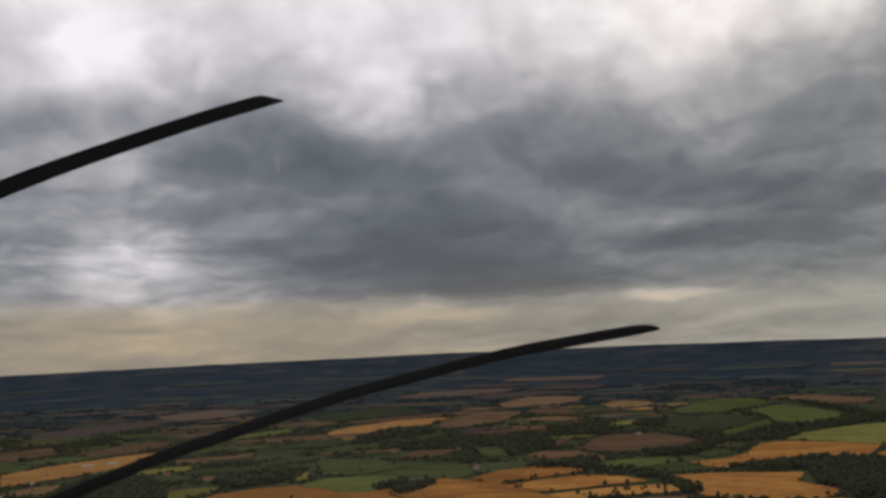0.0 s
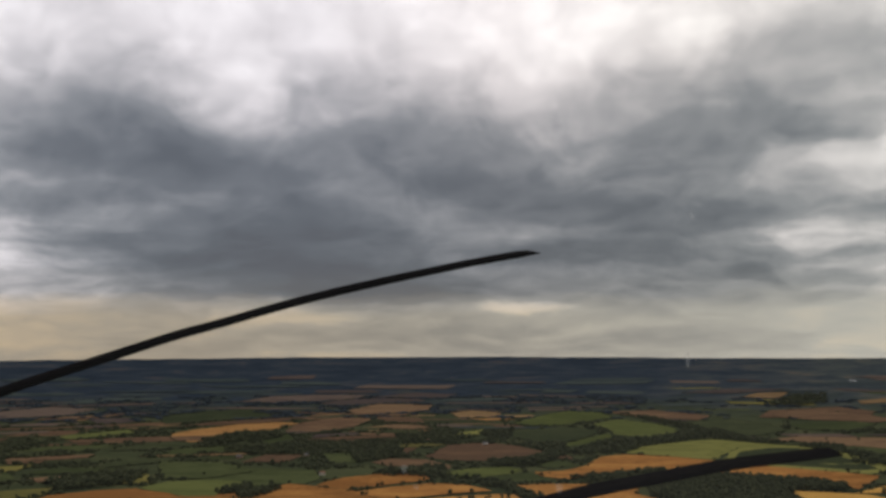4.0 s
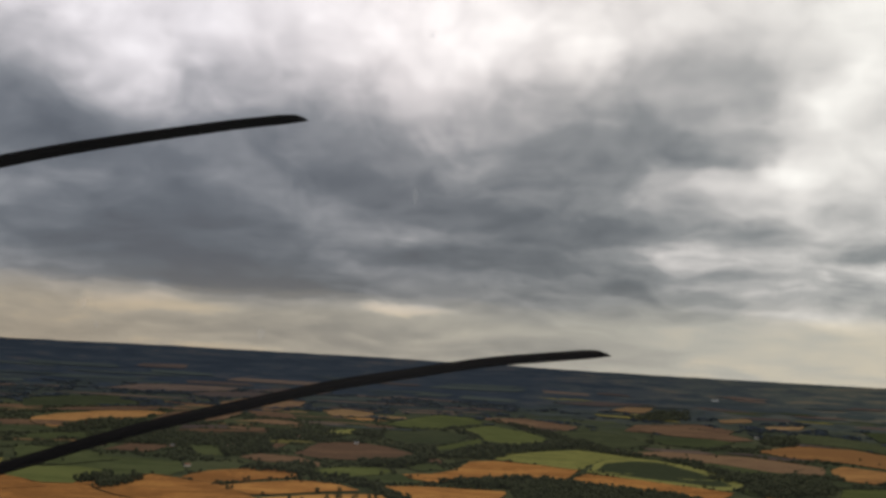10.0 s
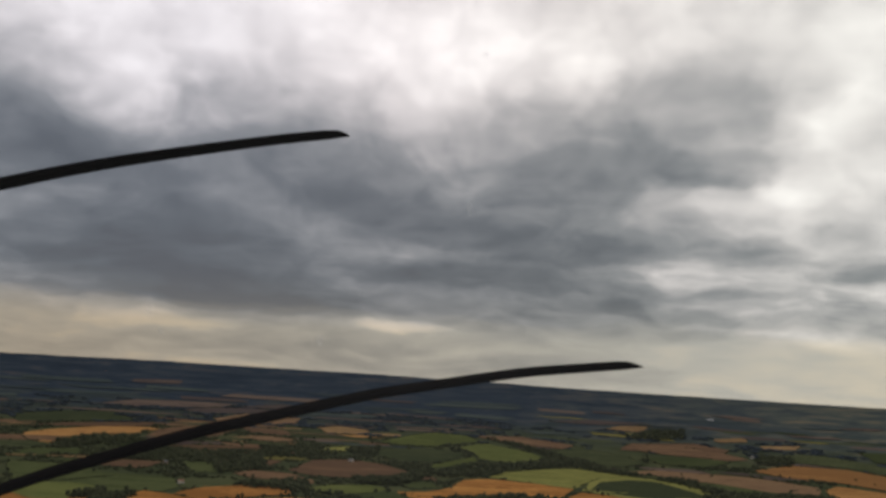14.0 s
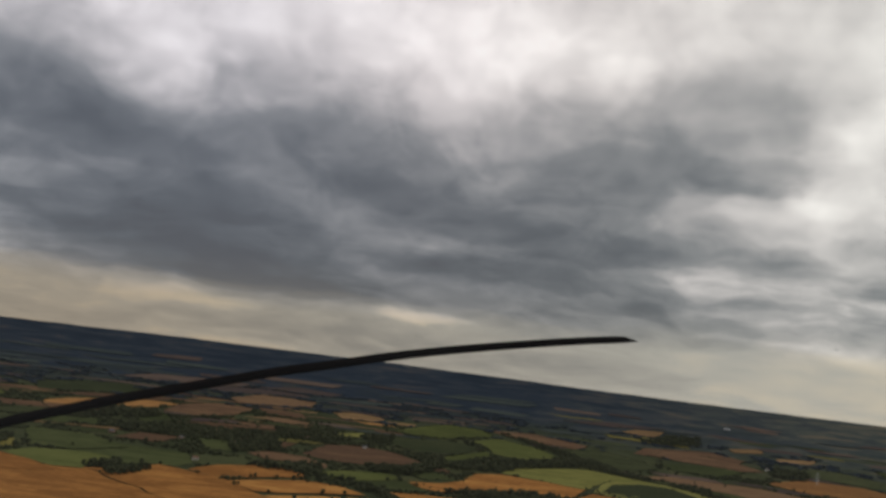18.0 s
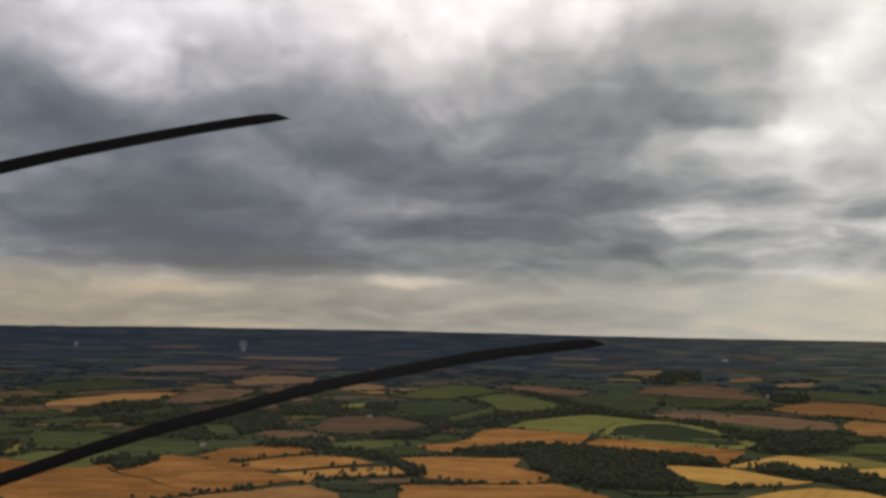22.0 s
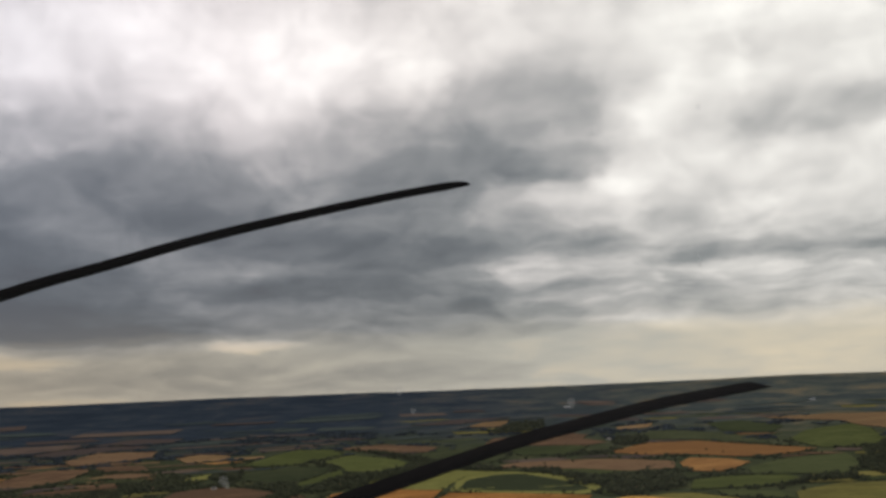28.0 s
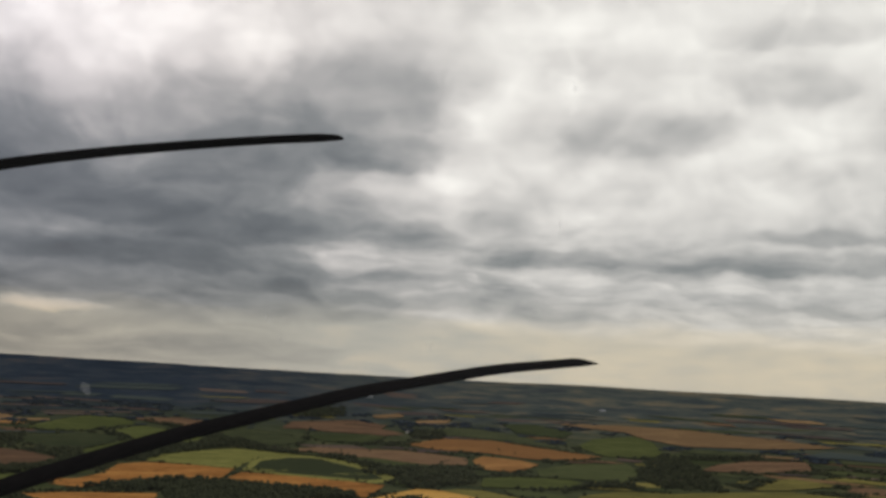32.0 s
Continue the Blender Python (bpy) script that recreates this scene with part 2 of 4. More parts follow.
puffs = g.noise(g.xyz(g.math("MULTIPLY", az, 0.46), g.math("MULTIPLY", rise, 0.95), 1.0), 1.0, 4.0, 0.5)
total = g.math("ADD", total, g.math("MULTIPLY", g.math("SUBTRACT", puffs, 0.5), 0.20))
# banks lit from above: pale crowns over grey bases
drift = g.noise(g.xyz(g.math("MULTIPLY", az0, 0.16), g.math("MULTIPLY", rise0, 0.30), 31.0), 1.0, 2.0, 0.45, 0.0, True)
ux, uy, _ = g.split(drift)
bank_az = g.math("ADD", az0, g.math("MULTIPLY", g.math("SUBTRACT", ux, 0.5), 7.0))
bank_up = g.math("ADD", rise0, g.math("MULTIPLY", g.math("SUBTRACT", uy, 0.5), 3.5))
east_calm = g.math("SUBTRACT", 1.0, g.math("MULTIPLY", g.math("DIVIDE", g.math("SUBTRACT", az0, 10.0), 10.0, True), 0.45))
calm = g.math("SUBTRACT", 1.0, g.math("MULTIPLY", g.math("DIVIDE", g.math("SUBTRACT", el0, 9.0), 9.0, True), 0.6))
for across, up, gap, depth, seed in ((0.15, 0.40, 0.34, 0.62, 11.0), (0.38, 0.95, 0.34, 0.20, 5.0)):
    crown = g.noise(g.xyz(g.math("MULTIPLY", bank_az, across), g.math("MULTIPLY", bank_up, up), seed), 1.0, 3.0, 0.5)
    base = g.noise(g.xyz(g.math("MULTIPLY", bank_az, across), g.math("ADD", g.math("MULTIPLY", bank_up, up), gap), seed), 1.0, 3.0, 0.5)
    total = g.math("ADD", total, g.math("MULTIPLY", g.math("MULTIPLY", calm, east_calm), g.math("MULTIPLY", g.math("SUBTRACT", crown, base), depth)))
wisps = g.noise(g.xyz(g.math("MULTIPLY", az0, 0.16), g.math("MULTIPLY", el0, 0.9), 0.0), 1.0, 4.0, 0.55, 0.0)
total = g.math("ADD", total, g.math("MULTIPLY", g.math("SUBTRACT", wisps, 0.5), 0.10))
# thin level layers low in the sky
layers = g.noise(g.xyz(g.math("MULTIPLY", bank_az, 0.20), g.math("MULTIPLY", el, 1.7), 17.0), 1.0, 4.0, 0.55)
window = g.math("MULTIPLY", g.math("DIVIDE", g.math("SUBTRACT", el0, 1.5), 2.0, True), g.math("DIVIDE", g.math("SUBTRACT", 9.5, el0), 3.0, True))
total = g.math("ADD", total, g.math("MULTIPLY", g.math("MULTIPLY", g.math("SUBTRACT", layers, 0.5), 0.30), window))
shade = g.math("ADD", g.math("MULTIPLY", total, 0.85), 0.12)
cloud = g.ramp(shade, [(0.0, (0.088, 0.092, 0.103)), (0.16, (0.106, 0.115, 0.127)), (0.31, (0.147, 0.157, 0.169)), (0.50, (0.250, 0.257, 0.264)),
                       (0.645, (0.442, 0.428, 0.427)), (0.80, (0.755, 0.716, 0.700)), (0.95, (1.05, 1.005, 0.975))])
# warm clear light low over the horizon
low = g.ramp(g.math("DIVIDE", g.math("ADD", el0, g.math("MULTIPLY", g.math("SUBTRACT", wisps, 0.5), 1.6)), 10.0, True),
             [(0.0, (1, 1, 1)), (0.23, (0.94, 0.94, 0.94)), (0.31, (0.62, 0.62, 0.62)), (0.37, (0.14, 0.14, 0.14)), (0.50, (0, 0, 0))])
haze = g.mix(g.ramp(g.math("ADD", g.math("MULTIPLY", az0, 1 / 60), 0.5, True), [(0.2, (0, 0, 0)), (0.85, (1, 1, 1))]), (0.345, 0.297, 0.232), (0.450, 0.437, 0.385))
haze = g.mix(1.0, haze, g.ramp(total, [(0.2, (0.66, 0.68, 0.72)), (0.5, (1, 1, 1)), (0.8, (1.46, 1.32, 1.12))]), "MULTIPLY")
# cooler light in the west, creamier in the east
cloud = g.mix(1.0, cloud, g.ramp(g.math("DIVIDE", g.math("ADD", az0, 34.0), 80.0, True), [(0.0, (0.99, 1.0, 1.06)), (0.28, (1.0, 1.0, 1.06)), (0.42, (1.02, 1.0, 1.02)), (0.55, (1.01, 1.0, 0.985)), (0.72, (0.985, 1.0, 0.965)), (1.0, (0.975, 1.0, 0.96))]), "MULTIPLY")
cloud = g.mix(low, cloud, haze)
sky = g.node("ShaderNodeTexSky")
sky.sky_type, sky.sun_disc = "NISHITA", False
sky.sun_elevation, sky.sun_rotation = radians(SUN_EL), radians(SUN_AZ)
sky_light = g.mix(1.0, sky.outputs[0], (0.08, 0.08, 0.08), "MULTIPLY")
veil = g.mix(0.96, sky_light, cloud)
background = g.node("ShaderNodeBackground")
g.put(background.inputs[0], veil)
background.inputs[1].default_value = 1.0
world.node_tree.links.new(background.outputs[0], g.node("ShaderNodeOutputWorld").inputs[0])

sun = new("sun", bpy.data.lights.new("sun", "SUN"))
sun.data.energy, sun.data.angle, sun.data.color = 1.3, radians(14), (1.0, 0.93, 0.82)
sun.matrix_world = look((math.sin(radians(SUN_AZ)) * math.cos(radians(SUN_EL)) * 100, math.cos(radians(SUN_AZ)) * math.cos(radians(SUN_EL)) * 100,
                         300 + math.sin(radians(SUN_EL)) * 100), (0, 0, 300))


# ---- materials ----
def surface(name, rough=1.0, metal=0.0, specular=0.0):
    m = bpy.data.materials.new(name)
    m.use_nodes = True
    q = Graph(m.node_tree)
    bsdf = next(n for n in m.node_tree.nodes if n.type == "BSDF_PRINCIPLED")
    bsdf.inputs["Roughness"].default_value = rough
    bsdf.inputs["Metallic"].default_value = metal
    bsdf.inputs["Specular IOR Level"].default_value = specular
    place = q.node("ShaderNodeNewGeometry").outputs["Position"]
    return m, q, bsdf, place


def crop_material(name, dark, mid, light, stripe=0.0, vary=0.12, angle=0.6):
    """Crop, grass or stubble: broad patches, fine grain, tramlines, and a shade of its own for each field."""
    m, q, bsdf, place = surface(name)
    px, py, _ = q.split(place)
    patch = q.noise(q.xyz(q.math("MULTIPLY", px, 0.55), q.math("MULTIPLY", py, 1.3), 0.0), 0.010, 5.0, 0.66, 1.2)
    grain = q.noise(place, 0.09, 5.0, 0.7)
    own = q.node("ShaderNodeObjectInfo").outputs["Random"]
    fac = q.math("ADD", q.math("MULTIPLY", patch, 0.7), q.math("MULTIPLY", grain, 0.3))
    fac = q.math("ADD", fac, q.math("MULTIPLY", q.math("SUBTRACT", own, 0.5), vary * 2))
    if stripe:
        x, y, _ = q.split(place)
        turn = q.math("ADD", q.math("MULTIPLY", own, 2.6), angle)
        across = q.math("ADD", q.math("MULTIPLY", x, q.math("COSINE", turn)), q.math("MULTIPLY", y, q.math("SINE", turn)))
        across = q.math("ADD", across, q.math("MULTIPLY", patch, 14.0))
        line = q.math("GREATER_THAN", q.math("SINE", q.math("MULTIPLY", across, 2 * math.pi / 24)), 0.86)
        fac = q.math("SUBTRACT", fac, q.math("MULTIPLY", line, stripe))
    col = q.ramp(fac, [(0.40, dark), (0.50, mid), (0.61, light)])
    q.put(bsdf.inputs["Base Color"], col)
    bump = q.node("ShaderNodeBump")
    bump.inputs["Strength"].default_value, bump.inputs["Distance"].default_value = 0.5, 0.4
    q.put(bump.inputs["Height"], grain)
    q.put(bsdf.inputs["Normal"], bump.outputs[0])
    return m


CROPS = {
    # patchy wheat; its pale end is raised to suggest sunlit patches
    "wheat": crop_material("ripe_wheat", (0.22, 0.098, 0.03), (0.33, 0.15, 0.044), (0.45, 0.225, 0.066), 0.05),
    "gold": crop_material("pale_gold_wheat", (0.34, 0.18, 0.043), (0.45, 0.25, 0.062), (0.55, 0.32, 0.088), 0.05),
    "tan": crop_material("tan_stubble", (0.2, 0.1, 0.038), (0.28, 0.14, 0.05), (0.35, 0.186, 0.068), 0.06),
    "stubble": crop_material("light_stubble", (0.17, 0.108, 0.055), (0.225, 0.142, 0.07), (0.28, 0.182, 0.09), 0.04),
    "brown": crop_material("brown_bean_field", (0.098, 0.06, 0.038), (0.14, 0.084, 0.05), (0.185, 0.116, 0.066), 0.04),
    "pale": crop_material("pale_green_grass", (0.108, 0.112, 0.034), (0.15, 0.15, 0.044), (0.195, 0.19, 0.058), 0.03),
    "olive": crop_material("olive_pasture", (0.115, 0.104, 0.034), (0.16, 0.142, 0.042), (0.205, 0.178, 0.054), 0.03),
    "green": crop_material("green_pasture", (0.04, 0.05, 0.021), (0.056, 0.067, 0.027), (0.076, 0.088, 0.036), 0.02),
    "lush": crop_material("lush_pasture", (0.064, 0.076, 0.025), (0.088, 0.101, 0.032), (0.116, 0.128, 0.042), 0.02),
    "crop": crop_material("dark_green_crop", (0.034, 0.042, 0.021), (0.048, 0.056, 0.027), (0.066, 0.074, 0.035), 0.05),
}
# plough and grass far off, with distance haze greyed into the base colours
CROPS["hazy_plough"] = crop_material("hazed_brown_plough", (0.070, 0.054, 0.050), (0.096, 0.070, 0.060), (0.125, 0.092, 0.074), 0.0, 0.2)
CROPS["hazy_ley"] = crop_material("hazed_green_ley", (0.036, 0.048, 0.052), (0.046, 0.06, 0.06), (0.058, 0.072, 0.066), 0.0, 0.2)
LABELS = {
    "hazy_plough": "far brown ploughed strip with haze painted into its colour", "hazy_ley": "far green grass strip with bluish haze painted into its colour",
    "wheat": "ripe orange-gold wheat field edged by hedges", "gold": "pale golden ripe wheat field between woods",
    "tan": "tan harvested stubble field edged by hedges", "stubble": "pale straw-coloured stubble field on a far slope",
    "brown": "brown bean field among dark hedges", "pale": "pale yellow-green grass field with mown edge",
    "olive": "olive-yellow summer pasture beside hedges", "green": "green grazed pasture among dark hedges",
    "lush": "bright green pasture beside wheat", "crop": "dark green crop field with fine rows",
}


def ground_material():
    m, q, bsdf, place = surface("pasture_and_hazed_woods")
    patch = q.noise(place, 0.0035, 6.0, 0.62, 1.5)
    grain = q.noise(place, 0.05, 5.0, 0.7)
    fac = q.math("ADD", q.math("MULTIPLY", patch, 0.75), q.math("MULTIPLY", grain, 0.25))
    near = q.ramp(fac, [(0.35, (0.034, 0.042, 0.023)), (0.5, (0.052, 0.061, 0.030)), (0.60, (0.076, 0.080, 0.038)), (0.70, (0.13, 0.10, 0.048))])
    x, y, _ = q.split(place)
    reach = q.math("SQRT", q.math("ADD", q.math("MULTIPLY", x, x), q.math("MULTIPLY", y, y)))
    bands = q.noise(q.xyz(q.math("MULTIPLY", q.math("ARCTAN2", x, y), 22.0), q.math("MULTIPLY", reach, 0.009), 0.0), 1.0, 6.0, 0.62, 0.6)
    # dark wooded land far off, its colour blued to imitate distance haze
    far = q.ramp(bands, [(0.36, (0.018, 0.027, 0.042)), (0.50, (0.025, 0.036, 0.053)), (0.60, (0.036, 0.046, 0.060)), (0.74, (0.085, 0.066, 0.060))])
    # open land in the east, its colours also lightened as if sunlit
    sunlit_open_land = q.ramp(bands, [(0.36, (0.040, 0.051, 0.055)), (0.47, (0.060, 0.072, 0.067)), (0.56, (0.094, 0.098, 0.078)), (0.68, (0.17, 0.135, 0.086))])
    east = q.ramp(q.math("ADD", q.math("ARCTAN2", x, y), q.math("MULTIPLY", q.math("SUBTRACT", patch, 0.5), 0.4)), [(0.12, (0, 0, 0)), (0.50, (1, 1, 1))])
    far = q.mix(east, far, sunlit_open_land)
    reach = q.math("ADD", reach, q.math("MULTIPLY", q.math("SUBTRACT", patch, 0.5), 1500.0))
    # with distance the ground goes over to the hazed colours
    far_haze = q.ramp(q.math("DIVIDE", reach, 5000.0), [(0.66, (0, 0, 0)), (0.80, (1, 1, 1))])
    q.put(bsdf.inputs["Base Color"], q.mix(far_haze, near, far))
    return m


def leaf_material(name, dark, light):
    m, q, bsdf, place = surface(name, 0.9, 0.0, 0.02)
    own = q.node("ShaderNodeNewGeometry").outputs["Random Per Island"]
    grain = q.noise(place, 0.9, 4.0, 0.7)
    stand = q.noise(place, 0.022, 4.0, 0.65, 0.8)
    fac = q.math("ADD", q.math("MULTIPLY", own, 0.25), q.math("ADD", q.math("MULTIPLY", grain, 0.25), q.math("MULTIPLY", stand, 0.55)))
    q.put(bsdf.inputs["Base Color"], q.ramp(fac, [(0.3, dark), (0.75, light)]))
    return m


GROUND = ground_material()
LEAF = leaf_material("broad_leaves", (0.030, 0.036, 0.020), (0.070, 0.076, 0.036))
HEDGE = leaf_material("hedge_leaves", (0.028, 0.033, 0.018), (0.064, 0.068, 0.032))
# the blue of these distant leaves is air haze painted into them
HAZED_LEAF = leaf_material("hazed_far_leaves", (0.034, 0.046, 0.060), (0.044, 0.058, 0.072))


def plain(name, colour, rough=0.6, metal=0.0, grain=0.15, scale=4.0, gloss=0.4):
    m, q, bsdf, place = surface(name, rough, metal, gloss)
    n = q.noise(place, scale, 5.0, 0.65)
    lo, hi = [c * (1 - grain) for c in colour], [min(1, c * (1 + grain)) for c in colour]
    q.put(bsdf.inputs["Base Color"], q.ramp(n, [(0.3, lo), (0.7, hi)]))
    return m


BARK = plain("bark", (0.07, 0.052, 0.036), 0.9, 0, 0.3, 3.0)
BRICK_WALL = plain("brick_wall", (0.34, 0.22, 0.15), 0.9, 0, 0.2, 1.0)
RENDER_WALL = plain("pale_rendered_wall", (0.62, 0.58, 0.50), 0.9, 0, 0.1, 0.6)
SLATE = plain("slate_roof", (0.11, 0.11, 0.12), 0.7, 0, 0.25, 2.0)
CLAY = plain("clay_tile_roof", (0.26, 0.12, 0.07), 0.8, 0, 0.25, 2.0)
SHEET = plain("pale_sheet_roof", (0.42, 0.43, 0.44), 0.5, 0.0, 0.08, 0.3)
GLASS_DARK = plain("dark_window", (0.03, 0.035, 0.04), 0.15, 0, 0.1, 1.0)
BLADE = plain("matt_black_blade", (0.005, 0.004, 0.004), 1.0, 0.0, 0.35, 30.0, 0.0)
SPIN = plain("dull_dark_metal", (0.05, 0.05, 0.055), 0.4, 0.8, 0.2, 20.0)


# ---- the ground: a level valley that climbs to wooded ridges ----
R1, R2 = 2300.0, 4850.0
DIP1 = math.atan2(HEIGHT, R1)


def ground_z(x, y):
    r = math.hypot(x, y)
    a = math.degrees(math.atan2(x, y))
    roll = 1.6 * noise.noise(Vector((x * 0.0022, y * 0.0022, 0.3)))
    if r <= R1:
        return roll
    dip = DIP1 * (1 - (min(r, R2) - R1) / (R2 - R1))
    z = HEIGHT - r * math.tan(dip)
    # low hills on the skyline, higher towards the north-east
    k = max(0.0, (r - 3700) / (R2 - 3700))
    crest = 2.0 * noise.noise(Vector((a * 0.22, 0.0, 4.0))) + 2.0 * noise.noise(Vector((a * 0.9, 2.0, 4.0)))
    crest += float(np.interp(a, (-36, -24, -12, 0, 10, 20, 30, 46), (-16, -2, 9, 10, 2, -1, 3, 0)))
    z += k * k * crest + roll
    if r > R2:
        z -= (r - R2) * 0.5
    return z


def mesh_object(name, verts, faces, material, parent=None, smooth=False):
    me = bpy.data.meshes.new(name)
    me.from_pydata(verts, [], faces)
    me.materials.append(material)
    if smooth:
        me.polygons.foreach_set("use_smooth", [True] * len(me.polygons))
    ob = new(name, me)
    ob.parent = parent
    return ob


def build_ground():
    rings = [0, 300, 600, 800] + list(range(900, 4850, 45)) + [4850, 4875, 4940]
    front = [a * 0.5 for a in range(-120, 131)]
    back = [a * 5.0 for a in range(14, 60)]
    angles = front + back
    verts = [(0.0, 0.0, ground_z(0, 0))]
    for r in rings[1:]:
        for a in angles:
            x, y = r * math.sin(radians(a)), r * math.cos(radians(a))
            verts.append((x, y, ground_z(x, y)))
    n = len(angles)
    faces = [(0, 1 + (i + 1) % n, 1 + i) for i in range(n)]
    for k in range(len(rings) - 2):
        o, p = 1 + k * n, 1 + (k + 1) * n
        faces += [(o + i, o + (i + 1) % n, p + (i + 1) % n, p + i) for i in range(n)]
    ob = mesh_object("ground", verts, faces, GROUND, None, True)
    return tagged(ob, "green valley farmland climbing to dark wooded hills", "ground", kind="structure")


build_ground()

# ---- fields ----
FIELDS = []
rng = random.Random(7)


def inside(p, poly):
    x, y = p
    hit = False
    for (x1, y1), (x2, y2) in zip(poly, poly[1:] + poly[:1]):
        if (y1 > y) != (y2 > y) and x < (x2 - x1) * (y - y1) / (y2 - y1) + x1:
            hit = not hit
    return hit


def outline(corners, step, wobble, bend=0.14):
    """The boundary of a plot, softened at its corners and a little uneven."""
    pts = [Vector(c) for c in corners]
    n = len(pts)
    dense = []
    for i in range(n):
        p0, p1, p2, p3 = pts[i - 1], pts[i], pts[(i + 1) % n], pts[(i + 2) % n]
        m = max(1, int((p2 - p1).length / step))
        for j in range(m):
            s = j / m
            curve = 0.5 * (2 * p1 + (p2 - p0) * s + (2 * p0 - 5 * p1 + 4 * p2 - p3) * s * s + (3 * p1 - p0 - 3 * p2 + p3) * s ** 3)
            q = curve * bend + p1.lerp(p2, s) * (1 - bend)
            w = wobble * noise.noise(Vector((q.x * 0.02, q.y * 0.02, 1.7)))
            dense.append((q.x + w, q.y + w))
    return dense


def drape(name, boundary, material, lift, cell=55.0):
    xs, ys = [p[0] for p in boundary], [p[1] for p in boundary]
    pts = [Vector(p) for p in boundary]
    x = min(xs) + cell / 2
    while x < max(xs):
        y = min(ys) + cell / 2
        while y < max(ys):
            if inside((x, y), boundary):
                pts.append(Vector((x, y)))
            y += cell
        x += cell
    n = len(boundary)
    edges = [(i, (i + 1) % n) for i in range(n)]
    v, _, f, *_ = delaunay_2d_cdt(pts, edges, [], 1, 0.01)
    verts = [(p.x, p.y, ground_z(p.x, p.y) + lift) for p in v]
    faces = [tuple(q) if (v[q[1]] - v[q[0]]).cross(v[q[2]] - v[q[0]]) > 0 else tuple(reversed(q)) for q in f]
    return mesh_object(name, verts, faces, material, None, True)


def field(kind, *corners):
    edge = outline(list(corners), 30, 8)
    lift = 0.9 + 0.03 * (len(FIELDS) % 70)
    ob = drape("field", edge, CROPS[kind], lift)
    tagged(ob, LABELS[kind], "field", "farm fields", "structure")
    FIELDS.append((kind, edge))
    return ob


field("tan", (-950, 2820), (-920, 2935), (-865, 3025), (-800, 3135), (-715, 3160), (-645, 3140), (-695, 2980), (-745, 2915), (-785, 2910), (-800, 2795), (-810, 2610), (-890, 2675))
field("brown", (-655, 3150), (-570, 3300), (-445, 3285), (-460, 3090), (-525, 2950), (-575, 2905), (-650, 2950))
field("brown", (-555, 3485), (-475, 3660), (-280, 3645), (-280, 3485), (-510, 3365))
field("stubble", (-205, 3445), (-140, 3495), (-30, 3465), (-35, 3345), (-160, 3310))
field("hazy_plough", (-970, 3645), (-890, 3790), (-745, 3855), (-530, 3880), (-585, 3760), (-845, 3640))
field("hazy_plough", (-695, 3640), (-590, 3785), (-355, 3805), (-310, 3735), (-595, 3610))
field("hazy_plough", (-520, 3830), (-375, 3955), (-205, 3925), (-240, 3840), (-395, 3810))
field("crop", (-1120, 3225), (-1030, 3395), (-885, 3470), (-770, 3305), (-940, 3145), (-1050, 3060))
field("green", (-685, 2770), (-625, 2870), (-575, 2720), (-625, 2580))
field("green", (-580, 1870), (-590, 2025), (-530, 2070), (-390, 2045), (-350, 1900), (-365, 1810), (-410, 1805), (-445, 1770), (-465, 1765), (-480, 1675), (-500, 1660))
field("crop", (-380, 2045), (-275, 2100), (-265, 1930), (-345, 1890))
field("green", (-445, 2390), (-345, 2425), (-300, 2350), (-320, 2185), (-380, 2180))
field("brown", (-300, 2190), (-265, 2275), (-185, 2255), (-125, 2145), (-125, 2075), (-205, 2110), (-255, 2130))
field("brown", (-195, 2330), (-160, 2610), (-70, 2680), (10, 2615), (85, 2445), (55, 2305), (-55, 2235), (-110, 2235), (-170, 2285))
field("lush", (-130, 1995), (-90, 2080), (-10, 2115), (30, 2065), (0, 1990), (-45, 1940), (-95, 1900))
field("green", (-45, 1920), (30, 2020), (90, 1985), (65, 1860), (-5, 1855))
field("pale", (-190, 2825), (-140, 2945), (-75, 3025), (-90, 2890), (-165, 2715))
field("lush", (10, 3180), (115, 3405), (190, 3490), (300, 3450), (325, 3315), (170, 3130), (75, 3105))
field("crop", (-5, 3000), (170, 3075), (260, 2995), (180, 2765), (90, 2695), (10, 2800))
field("lush", (250, 3155), (335, 3275), (445, 3150), (490, 2990), (400, 2845), (285, 2880), (280, 3010))
field("lush", (135, 2665), (270, 2930), (275, 2815), (185, 2635), (140, 2465), (120, 2540))
field("pale", (265, 2425), (320, 2590), (440, 2710), (535, 2770), (620, 2695), (685, 2610), (555, 2555), (475, 2375), (445, 2285))
field("pale", (450, 2245), (535, 2530), (645, 2615), (700, 2610), (770, 2480), (785, 2275), (760, 2110), (685, 2010), (570, 2080), (480, 2205))
field("crop", (470, 2255), (535, 2460), (630, 2560), (690, 2555), (730, 2405), (740, 2240), (720, 2095), (680, 2075), (590, 2145))
field("wheat", (45, 2020), (105, 2050), (150, 2130), (200, 2330), (260, 2385), (375, 2335), (440, 2270), (380, 2090), (355, 2025), (275, 2060), (215, 2025), (155, 1950), (105, 1900), (55, 1955))
field("wheat", (370, 2030), (440, 2200), (525, 2145), (625, 2050), (685, 1980), (580, 1775), (560, 1885), (505, 1930), (425, 1965))
field("wheat", (10, 1810), (65, 1830), (155, 1825), (220, 1820), (205, 1690), (240, 1610), (250, 1560), (200, 1515), (120, 1520), (50, 1560), (10, 1680))
field("gold", (555, 1725), (640, 1825), (740, 1930), (775, 1895), (805, 1780), (720, 1710), (635, 1740))
field("gold", (690, 1635), (800, 1735), (890, 1765), (865, 1640), (780, 1555), (715, 1555), (695, 1620))
